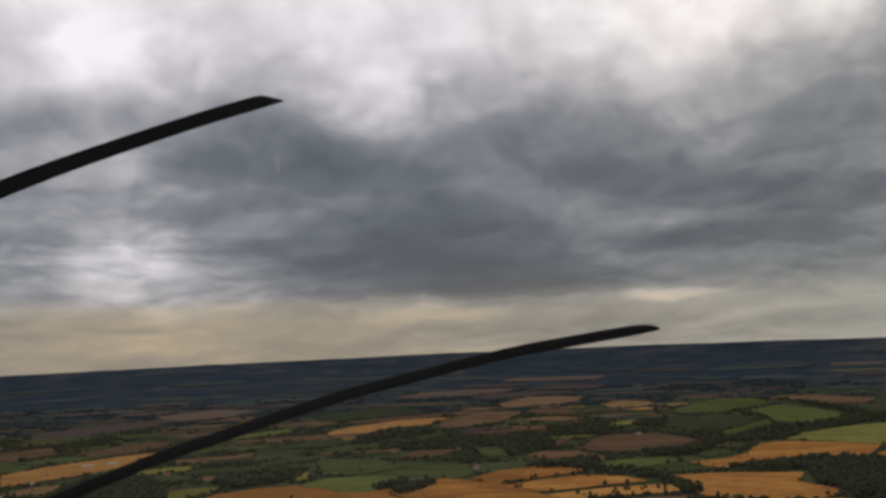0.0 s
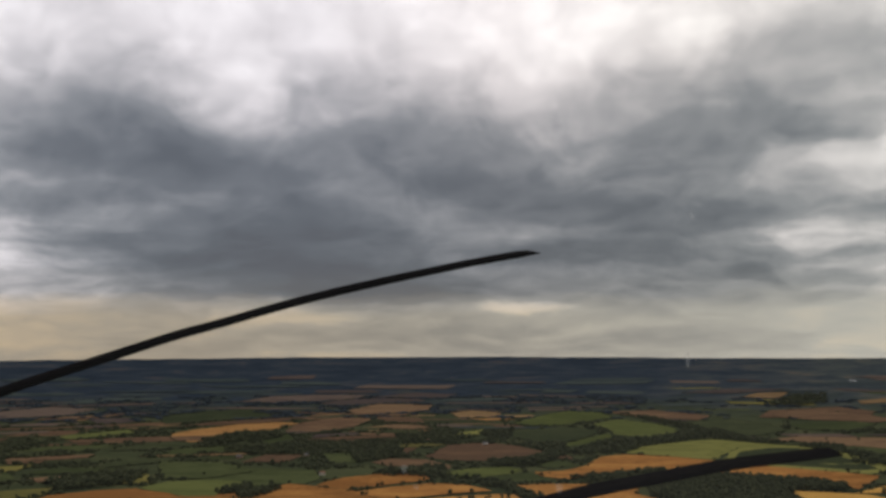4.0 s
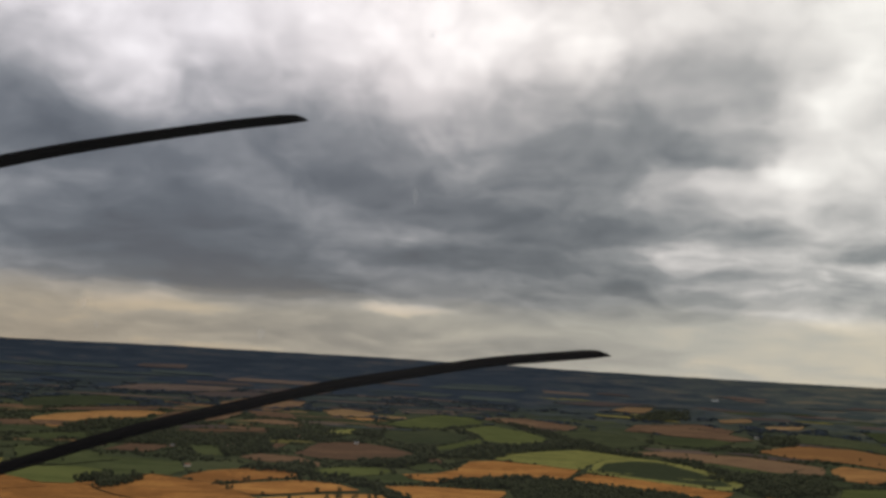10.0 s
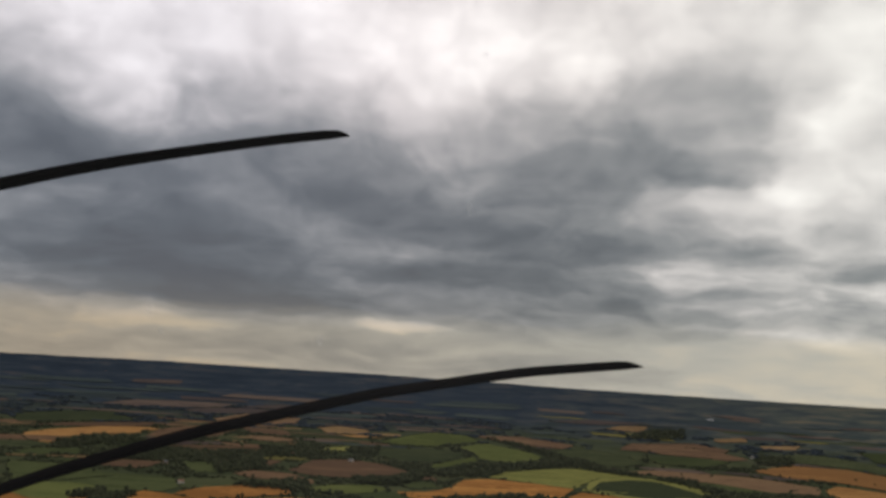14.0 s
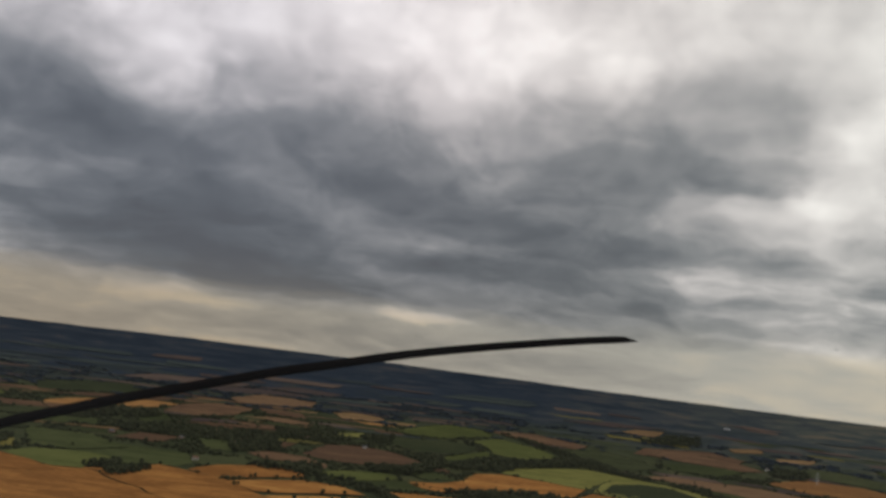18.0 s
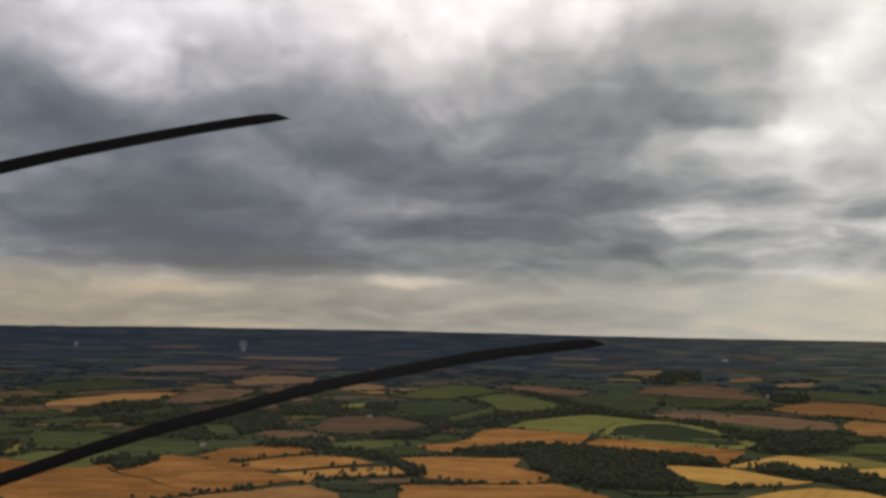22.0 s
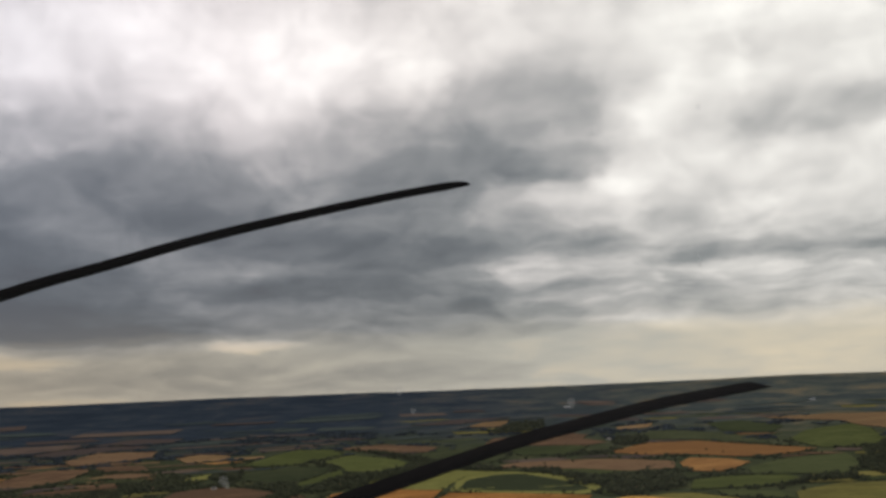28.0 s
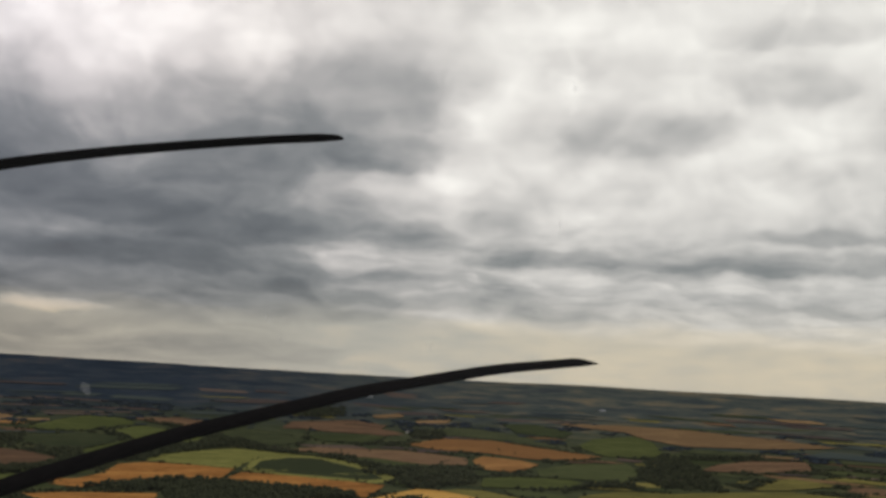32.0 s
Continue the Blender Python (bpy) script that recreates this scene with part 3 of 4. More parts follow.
field("gold", (465, 1755), (570, 1705), (625, 1585), (650, 1565), (585, 1520), (495, 1520), (450, 1575))
field("gold", (480, 1395), (555, 1465), (625, 1505), (680, 1475), (710, 1405), (655, 1295), (520, 1310))
field("crop", (510, 3150), (650, 3305), (755, 3135), (785, 2980), (655, 2855), (590, 3010))
field("brown", (320, 3450), (475, 3490), (640, 3345), (580, 3240), (445, 3300))
field("brown", (780, 3295), (855, 3455), (1090, 3500), (1165, 3365), (1080, 3225), (935, 3255))
field("green", (825, 3130), (1025, 3175), (1075, 3100), (950, 2950), (825, 2990))
field("green", (755, 2575), (935, 2615), (1070, 2560), (945, 2395), (805, 2410))
field("stubble", (830, 3775), (915, 3870), (1030, 3870), (945, 3725))
field("stubble", (1190, 3615), (1310, 3665), (1305, 3580), (1185, 3545))
field("stubble", (1310, 3480), (1465, 3510), (1410, 3425), (1305, 3415))
field("hazy_plough", (645, 3925), (835, 3985), (1045, 3940), (830, 3875))
field("wheat", (-595, 1535), (-550, 1610), (-510, 1650), (-470, 1650), (-400, 1555), (-330, 1475), (-255, 1395), (-330, 1325), (-385, 1290), (-410, 1275), (-455, 1245))
field("wheat", (-470, 1655), (-430, 1680), (-395, 1805), (-345, 1775), (-265, 1710), (-185, 1580), (-140, 1525), (-250, 1395), (-330, 1480))
field("wheat", (-340, 1785), (-310, 1905), (-245, 1970), (-165, 1970), (-145, 1870), (-200, 1820), (-270, 1720))
field("wheat", (-260, 1700), (-210, 1765), (-140, 1825), (-75, 1800), (-35, 1725), (-80, 1700), (-170, 1625), (-200, 1615))
field("wheat", (-180, 1580), (-95, 1650), (-15, 1685), (50, 1660), (5, 1595), (-115, 1555), (-125, 1490))
field("tan", (-440, 1215), (-400, 1255), (-325, 1310), (-245, 1380), (-125, 1475), (-70, 1400), (-65, 1160), (-350, 1050))
field("wheat", (10, 1485), (120, 1495), (240, 1510), (295, 1390), (190, 1205), (10, 1295))
field("tan", (1075, 2920), (1250, 3065), (1400, 3010), (1495, 2810), (1585, 2640), (1455, 2575), (1330, 2580), (1255, 2715), (1135, 2790))
field("tan", (1130, 2550), (1205, 2645), (1280, 2555), (1280, 2455), (1130, 2295), (1070, 2360))
field("brown", (670, 2755), (770, 2825), (900, 2805), (1020, 2765), (1130, 2595), (1070, 2445), (965, 2435), (870, 2565))
field("brown", (810, 3360), (980, 3440), (1100, 3320), (1160, 3165), (1070, 3125), (855, 3260))
field("crop", (1280, 3280), (1445, 3320), (1565, 3090), (1550, 2805), (1420, 3045), (1300, 3135))
field("lush", (1625, 2865), (1790, 3035), (1965, 3065), (1955, 2930), (1830, 2690), (1730, 2605), (1605, 2640))
field("lush", (980, 2145), (1090, 2190), (1205, 2150), (1190, 2050), (1055, 1940), (895, 1965))
field("green", (1215, 2340), (1400, 2485), (1570, 2480), (1495, 2295), (1325, 2105), (1160, 2205))
field("stubble", (1820, 3385), (2020, 3320), (2260, 3155), (2465, 2790), (2525, 2680), (2375, 2695), (2170, 2760), (2020, 2835), (1970, 3005), (1980, 3155))
field("olive", (1035, 1810), (1195, 1910), (1300, 1870), (1455, 1905), (1535, 1915), (1660, 1925), (1740, 1770), (1230, 1280), (880, 1505))
field("olive", (1660, 2120), (1875, 2160), (1900, 2025), (1685, 1955), (1585, 1955))
field("brown", (1725, 2350), (1860, 2455), (2025, 2510), (2180, 2460), (2060, 2295), (1860, 2280))
field("green", (1615, 3390), (1735, 3365), (1790, 3175), (1680, 3060), (1575, 3185))
field("crop", (1915, 2755), (2065, 2755), (2140, 2645), (2030, 2610))
field("stubble", (2720, 3305), (2855, 3190), (2855, 3105), (2740, 3205))
field("olive", (-985, 1375), (-995, 1495), (-915, 1455), (-765, 1320), (-760, 1260), (-770, 1220), (-820, 1135))
field("tan", (-805, 1110), (-790, 1170), (-740, 1200), (-720, 1235), (-675, 1185), (-600, 1070), (-520, 965), (-660, 895))
field("wheat", (-740, 1530), (-740, 1625), (-695, 1685), (-635, 1720), (-565, 1660), (-495, 1585), (-540, 1535), (-615, 1485), (-665, 1435))
field("lush", (-635, 1730), (-615, 1825), (-535, 1855), (-480, 1825), (-475, 1630), (-520, 1620))
field("green", (-750, 2160), (-620, 2165), (-500, 2015), (-565, 1875), (-640, 1870))
field("green", (-1225, 2040), (-1235, 2265), (-1130, 2110), (-1100, 1825))
field("lush", (-1230, 2720), (-1100, 2900), (-1060, 2835), (-1170, 2660))
field("tan", (-1385, 1955), (-1385, 2090), (-1305, 2310), (-1230, 2415), (-1160, 2200), (-1180, 1980), (-1220, 1825), (-1250, 1755))
field("stubble", (-1190, 1660), (-1185, 1765), (-1070, 1850), (-1025, 1745), (-1100, 1635))
field("brown", (-1475, 2360), (-1435, 2595), (-1335, 2670), (-1300, 2490), (-1360, 2295))
field("hazy_plough", (-1675, 3165), (-1545, 3360), (-1375, 3365), (-1430, 3175), (-1570, 3070))
field("hazy_plough", (-1865, 2750), (-1745, 3000), (-1570, 3130), (-1560, 2945), (-1710, 2615))
field("brown", (-1710, 2295), (-1655, 2485), (-1550, 2615), (-1505, 2465), (-1550, 2230))

# narrow far plots on the climbing ground, in the gaps between the known ones
def taken(x, y):
    return any(inside((x, y), e) for _, e in FIELDS)


fill = random.Random(21)
KNOWN = len(FIELDS)


def fill_plots(count, near, far, width, depth, skew, choose, span=(-43, 50)):
    """Plots with four uneven sides, wherever they overlap no other."""
    made = tries = 0
    while made < count and tries < count * 12:
        tries += 1
        a, r = fill.uniform(*span), fill.uniform(near, far)
        x, y = r * math.sin(radians(a)), r * math.cos(radians(a))
        w, d = fill.uniform(*width), fill.uniform(*depth)
        t = radians(a) + fill.uniform(-skew, skew)
        lean = fill.uniform(-0.5, 0.5)
        ring = []
        for cx, cy in ((-1, -1), (0, -1.06), (1, -1), (1, 1), (0, 1.08), (-1, 1)):
            px, py = w * (cx + lean * cy) * fill.uniform(0.85, 1.1), d * cy * fill.uniform(0.7, 1.15)
            ring.append((x + px * math.cos(t) + py * math.sin(t), y - px * math.sin(t) + py * math.cos(t)))
        if taken(x, y) or any(taken(*p) for p in ring):
            continue
        field(choose(a, r), *ring)
        made += 1


fill_plots(60, 1250, 2700, (45, 110), (40, 90), 0.5,
           lambda a, r: fill.choice(("green", "green", "crop", "olive", "brown") if a < -8 else ("brown", "green", "crop", "tan", "green", "olive")))
fill_plots(95, 1150, 2400, (30, 70), (25, 60), 0.6, lambda a, r: fill.choice(("green", "crop", "green", "lush", "brown")))
fill_plots(70, 2000, 3300, (60, 150), (30, 70), 0.3, lambda a, r: fill.choice(("brown", "green", "olive", "hazy_plough", "green", "crop", "stubble")), (6, 50))
fill_plots(70, 2000, 3300, (30, 80), (14, 36), 0.4, lambda a, r: fill.choice(("brown", "green", "crop", "olive", "hazy_plough")), (4, 50))
fill_plots(60, 2350, 3500, (35, 130), (10, 28), 0.18, lambda a, r: fill.choice(("brown", "brown", "tan", "stubble", "hazy_plough", "brown") if a < 4 else ("brown", "tan", "olive", "stubble", "green", "brown")))
fill_plots(120, 2500, 3500, (60, 190), (22, 75), 0.35, lambda a, r: fill.choice(("brown", "hazy_plough", "crop", "hazy_plough", "brown", "brown", "crop", "green") if a < 4 else ("brown", "hazy_plough", "green", "crop", "hazy_plough", "hazy_ley", "hazy_ley", "brown")))
fill_plots(45, 2900, 3900, (60, 190), (8, 26), 0.15, lambda a, r: fill.choice(("hazy_plough", "hazy_plough", "hazy_ley", "hazy_ley", "hazy_plough")), (-43, 6))
fill_plots(40, 3000, 4100, (50, 150), (8, 24), 0.15, lambda a, r: fill.choice(("hazy_plough", "brown", "olive", "green", "hazy_ley", "hazy_ley")), (10, 50))
fill_plots(55, 3300, 4400, (60, 180), (14, 40), 0.2, lambda a, r: fill.choice(("hazy_plough", "hazy_ley", "hazy_ley", "hazy_ley", "hazy_ley", "hazy_ley") if a < 12 else ("hazy_plough", "hazy_ley", "hazy_ley", "crop", "hazy_ley", "hazy_plough")))


# ---- hedges, trees and woods ----
ICO_V, ICO_F = [], []


def make_ico():
    bm = bmesh.new()
    bmesh.ops.create_icosphere(bm, subdivisions=1, radius=1)
    ICO_V.extend(v.co.copy() for v in bm.verts)
    ICO_F.extend(tuple(v.index for v in f.verts) for f in bm.faces)
    bm.free()


make_ico()
ICO_NP, ICO_FN = np.array([tuple(v) for v in ICO_V]), np.array(ICO_F)


def clumps(name, places, material, parent=None, seed=1, smooth=False):
    """Uneven leafy clumps at (x, y, z, half width, half height), as one mesh."""
    rs = np.random.RandomState(seed)
    p = np.array(places, dtype=float)
    n, k = len(p), len(ICO_NP)
    turn = rs.uniform(0, 6.283, n)
    v = ICO_NP[None] * (1 + rs.uniform(-0.32, 0.32, (n, k, 1)))
    c, s = np.cos(turn)[:, None], np.sin(turn)[:, None]
    v = np.stack((v[..., 0] * c - v[..., 1] * s, v[..., 0] * s + v[..., 1] * c, v[..., 2]), -1)
    v = v * np.stack((p[:, 3], p[:, 3], p[:, 4]), -1)[:, None] + p[:, None, :3]
    f = ICO_FN[None] + (np.arange(n) * k)[:, None, None]
    return mesh_object(name, v.reshape(-1, 3).tolist(), f.reshape(-1, 3).tolist(), material, parent, smooth)


# six kinds of broadleaf tree, copied about
def tree_model(seed, h):
    rs = random.Random(seed)
    root = new("tree")
    segs, verts, faces = 7, [], []
    levels = [(0, 0.42), (0.05, 0.30), (0.22, 0.24), (0.45, 0.17), (0.72, 0.07)]
    for z, r in levels:
        lean = 0.25 * z * rs.uniform(-1, 1)
        verts += [(lean + r * math.cos(i * 6.283 / segs), r * math.sin(i * 6.283 / segs), z * h) for i in range(segs)]
    for k in range(len(levels) - 1):
        faces += [(k * segs + i, k * segs + (i + 1) % segs, (k + 1) * segs + (i + 1) % segs, (k + 1) * segs + i) for i in range(segs)]
    for j in range(5):   # limbs
        a, z0 = rs.uniform(0, 6.283), h * rs.uniform(0.25, 0.45)
        b = len(verts)
        tip = Vector((math.cos(a) * h * 0.22, math.sin(a) * h * 0.22, z0 + h * 0.2))
        for q in range(3):
            verts.append((0.12 * math.cos(q * 2.1), 0.12 * math.sin(q * 2.1), z0))
        verts.append(tuple(tip))
        faces += [(b, b + 1, b + 3), (b + 1, b + 2, b + 3), (b + 2, b, b + 3)]
    mesh_object("trunk", verts, faces, BARK, root)
    spots = []
    for _ in range(46):
        u, a = rs.random(), rs.uniform(0, 6.283)
        z = h * (0.22 + 0.7 * u)
        wide = h * 0.40 * math.sqrt(max(0.05, 1 - ((u - 0.38) / 0.66) ** 2)) * rs.uniform(0.35, 1.0)
        spots.append((wide * math.cos(a), wide * math.sin(a), z, h * rs.uniform(0.07, 0.13), h * rs.uniform(0.06, 0.11)))
    clumps("crown", spots, LEAF, root, seed)
    tagged(root, "round dark green broadleaf tree in a hedge line", "tree", "hedgerow trees")
    return root


MODELS = [tree_model(s, 10.0) for s in range(1, 7)]
TREE_SPOTS = []


def plant(x, y, size):
    if any((x - a) ** 2 + (y - b) ** 2 < 36 for a, b in TREE_SPOTS):
        return
    TREE_SPOTS.append((x, y))
    k = len(TREE_SPOTS)
    m = pose(x, y, ground_z(x, y) + 0.2, 0, 0, rng.uniform(0, 360)) @ Matrix.Diagonal((size, size, size * rng.uniform(0.85, 1.1), 1))
    if k <= len(MODELS):
        ob = MODELS[k - 1]
    else:
        ob = copy_thing(MODELS[k % len(MODELS)], m)
    ob.matrix_basis = m


KNOWN_TREES = [(-335, 1345), (-310, 1345), (-230, 1420), (-220, 1435), (-175, 1485), (-235, 1670), (-225, 1795), (-190, 1825), (-125, 1570), (-115, 1565), (-135, 1580), (-140, 1830), (-100, 1700), (-60, 1625), (-35, 1645), (-15, 1635), (-5, 1645), (-80, 1615), (-180, 1625)]
KNOWN_TREES += [(-230, 1775), (-190, 1795), (-135, 1805), (-100, 1680), (-240, 1660), (-65, 1620), (-40, 1620), (-5, 1615), (-65, 1935), (415, 1975), (465, 1955), (525, 1900), (555, 1825), (540, 1895), (445, 2300), (465, 2270), (490, 2265), (820, 2745), (900, 2740), (145, 2390)]
KNOWN_TREES += [(1115, 2810), (1135, 2790), (1320, 2790), (1335, 2710), (1100, 2530), (1055, 2375), (1460, 2525), (1525, 2520), (1600, 2010), (1295, 2130)]
KNOWN_TREES += [(-660, 1435), (-645, 1450), (-380, 1180), (-340, 1205), (-330, 1210), (-320, 1230), (-305, 1235), (-285, 1260), (-265, 1285)]
for x, y in KNOWN_TREES:
    plant(x, y, rng.uniform(0.65, 0.95))

HEDGED = set()


def hedge(points, size=1.0):
    spots, prev = [], None
    fresh = set()
    for (x1, y1), (x2, y2) in zip(points, points[1:]):
        length = math.hypot(x2 - x1, y2 - y1)
        far = math.hypot(x1, y1)
        step = 3.0 if far < 2000 else 4.5
        for j in range(int(length / step) + 1):
            s = j * step / max(length, 0.1)
            if s > 1:
                break
            x, y = x1 + (x2 - x1) * s, y1 + (y2 - y1) * s
            cell = (int(x // 22), int(y // 22))
            if cell in HEDGED:
                continue
            fresh.add(cell)
            lush = noise.noise(Vector((x * 0.011, y * 0.011, 5.0))) + 0.5 * noise.noise(Vector((x * 0.05, y * 0.05, 1.0)))
            if lush < -0.16 and far > 1500:
                continue
            size_here = size * (0.75 + 0.7 * max(0.0, lush))
            w = rng.uniform(1.2, 2.2) * size_here
            h = rng.uniform(1.2, 2.1) * size_here
            if rng.random() < 0.05:
                w, h = w * 1.8, h * 2.0
            spots.append((x + rng.uniform(-0.8, 0.8), y + rng.uniform(-0.8, 0.8), ground_z(x, y) + h * 0.7 + 0.6, w, h))
            if rng.random() < 0.011 and len(TREE_SPOTS) < 290 and far < 2900:
                plant(x, y, rng.uniform(0.6, 1.1))
    HEDGED.update(fresh)
    if len(spots) > 6:
        ob = clumps("hedgerow", spots, HEDGE, None, len(HEDGED))
        tagged(ob, "dark green uneven hedgerow along a field edge", "hedge", "hedgerows", "stuff")


for kind, edge in FIELDS[:KNOWN]:
    far = math.hypot(*edge[0])
    hedge(edge + edge[:1], 0.52 if far < 2000 else 0.7 if far < 2500 else 0.9)
for kind, edge in FIELDS[KNOWN:]:
    far = math.hypot(*edge[0])
    if far < 2500:
        hedge(edge + edge[:1], 0.8)

WOODS = []


def wood(*corners, thin=1.0):
    edge = outline(list(corners), 25, 10)
    far = sum(math.hypot(*p) for p in edge) / len(edge)
    gap = 8.5 if far < 1900 else 11.0 if far < 2300 else 13.5
    xs, ys = [p[0] for p in edge], [p[1] for p in edge]
    spots = []
    y = min(ys)
    while y < max(ys):
        x = min(xs)
        while x < max(xs):
            px, py = x + rng.uniform(-0.4, 0.4) * gap, y + rng.uniform(-0.4, 0.4) * gap
            if rng.random() < thin and inside((px, py), edge):
                h = rng.uniform(8, 14)
                z = ground_z(px, py)
                for q in range(5 if far < 2300 else 3):
                    a, w = rng.uniform(0, 6.283), rng.uniform(0, gap * 0.42)
                    spots.append((px + w * math.cos(a), py + w * math.sin(a), z + h * rng.uniform(0.3, 0.92), gap * rng.uniform(0.22, 0.42), h * rng.uniform(0.14, 0.26)))
            x += gap
        y += gap
    ob = clumps("wood", spots, LEAF, None, len(WOODS) + 50, True)
    tagged(ob, "dense dark green broadleaf wood between fields", "wood", kind="stuff")
    WOODS.append(edge)


wood((230, 1835), (325, 2015), (380, 1965), (465, 1910), (535, 1870), (575, 1805), (550, 1745), (475, 1745), (435, 1680), (435, 1510), (425, 1435), (315, 1465), (250, 1570), (225, 1695))
wood((105, 1895), (180, 1970), (250, 2035), (325, 2030), (315, 1975), (230, 1855), (160, 1850))
wood((610, 1715), (665, 1770), (680, 1670), (750, 1680), (770, 1530), (710, 1435), (675, 1485), (665, 1595), (595, 1640))
wood((725, 2005), (825, 2205), (975, 2395), (1005, 2260), (910, 2015), (815, 1970), (735, 1920))
wood((490, 2960), (585, 2995), (635, 2765), (705, 2675), (650, 2640), (530, 2795), (355, 2625), (260, 2425), (155, 2350), (140, 2440), (250, 2725), (395, 2820))
wood((710, 2635), (795, 2560), (830, 2315), (770, 2185), (755, 2440))
wood((350, 3395), (450, 3205), (500, 3015), (555, 3010), (515, 3175), (435, 3340))
wood((-825, 2680), (-795, 2785), (-780, 2885), (-725, 2870), (-705, 2655), (-740, 2580))
wood((-480, 2500), (-395, 2695), (-285, 2675), (-295, 2470), (-405, 2415))
wood((-315, 2830), (-225, 2930), (-100, 2800), (-175, 2640), (-275, 2625))
wood((-80, 2950), (10, 3025), (-5, 2800), (-60, 2775))
wood((-250, 1945), (-170, 2095), (-130, 2065), (-130, 1920), (-175, 1935))
wood((-55, 2220), (35, 2255), (85, 2395), (115, 2320), (55, 2140), (-30, 2120))
wood((5, 1695), (-30, 1790), (-70, 1890), (-105, 1885), (-130, 1870), (-80, 1915), (-25, 1835), (30, 1690), (55, 1585), (25, 1585))
wood((-485, 1665), (-470, 1755), (-450, 1780), (-435, 1725), (-455, 1675))
wood((870, 3595), (1005, 3775), (1135, 3785), (1080, 3600), (935, 3530))
wood((1145, 3095), (1220, 3245), (1320, 3230), (1265, 3090))
wood((75, 2595), (145, 2640), (125, 2315), (90, 2275))
wood((1485, 2300), (1655, 2495), (1795, 2615), (1810, 2535), (1695, 2290), (1585, 2085), (1485, 1945), (1455, 2000), (1360, 1990), (1390, 2115))
wood((1030, 1870), (1145, 1960), (1290, 1970), (1290, 2080), (1175, 2025))
wood((1800, 2625), (1940, 2605), (2130, 2585), (2055, 2515), (1845, 2535))
wood((1145, 3065), (1220, 3230), (1305, 3215), (1225, 3020))
wood((725, 2260), (880, 2365), (990, 2310), (935, 2165), (820, 2140), (730, 2165))
wood((1555, 1995), (1745, 2145), (1800, 2130), (1560, 1945))
wood((-1090, 1690), (-1125, 1915), (-1005, 1870), (-875, 1710), (-800, 1545), (-815, 1485), (-775, 1355), (-875, 1435), (-990, 1530))
wood((-830, 1455), (-800, 1495), (-745, 1400), (-705, 1310), (-650, 1210), (-565, 1090), (-535, 1000), (-645, 1160), (-680, 1205), (-750, 1295))
wood((-825, 1790), (-795, 1940), (-705, 1955), (-675, 1805), (-750, 1680))
wood((-735, 2830), (-660, 2895), (-615, 2780), (-680, 2645))
wood((-705, 2485), (-550, 2620), (-335, 2680), (-345, 2520), (-580, 2335))
wood((-380, 2370), (-270, 2545), (-245, 2310), (-325, 2170))
wood((-440, 1620), (-395, 1750), (-385, 1690), (-415, 1595))
wood((-1630, 2535), (-1550, 2710), (-1515, 2615), (-1530, 2400))

# trees and scrub that fill the ground between the plots
CELL = 12.0
OPEN = set()
for kind, edge in FIELDS:
    xs, ys = [p[0] for p in edge], [p[1] for p in edge]
    for i in range(int(min(xs) // CELL), int(max(xs) // CELL) + 1):
        for j in range(int(min(ys) // CELL), int(max(ys) // CELL) + 1):
            if inside(((i + 0.5) * CELL, (j + 0.5) * CELL), edge):
                OPEN.add((i, j))


def scrub(name, count, near, far, width, height, material, label, seed, bias):
    """Scattered clumps of trees, gathered into belts and thickets, off the fields."""
    own = random.Random(seed)
    spots = []
    while len(spots) < count:
        a, r = own.uniform(-44, 51), own.uniform(near, far)
        x, y = r * math.sin(radians(a)), r * math.cos(radians(a))
        if (int(x // CELL), int(y // CELL)) in OPEN:
            continue
        if noise.noise(Vector((x * 0.006, y * 0.009, 9.0))) + 0.5 * noise.noise(Vector((x * 0.022, y * 0.03, 2.0))) < bias + (0.22 if a > 6 else 0.0):
            continue
        tall = own.uniform(*height)
        z = ground_z(x, y)
        for q in range(2):
            w = own.uniform(*width)
            spots.append((x + own.uniform(-w, w), y + own.uniform(-w, w), z + tall * own.uniform(0.3, 0.8), w, tall * own.uniform(0.3, 0.5)))
    tagged(clumps(name, spots, material, None, seed, True), label, "trees", kind="stuff")


scrub("tree_belt", 6500, 1200, 2400, (2.0, 4.2), (4, 9), LEAF, "dark green trees and scrub between the fields", 77, 0.0)
scrub("tree_belt", 7500, 2400, 3300, (3.0, 6.5), (4, 9), LEAF, "dark green tree belts on the rising ground", 78, -0.05)
scrub("far_woods", 4000, 3300, 3900, (6, 14), (3, 6), HAZED_LEAF, "dark woods on the distant slopes, tinted blue for haze", 79, -0.05)


# ---- houses and barns ----
def slab(name, sx_, sy_, sz_, x, y, z, material, parent):
    v = [(x + a * sx_ / 2, y + b * sy_ / 2, z + c * sz_) for c in (0, 1) for a, b in ((-1, -1), (1, -1), (1, 1), (-1, 1))]
    f = [(3, 2, 1, 0), (4, 5, 6, 7), (0, 1, 5, 4), (1, 2, 6, 5), (2, 3, 7, 6), (3, 0, 4, 7)]
    return mesh_object(name, v, f, material, parent)


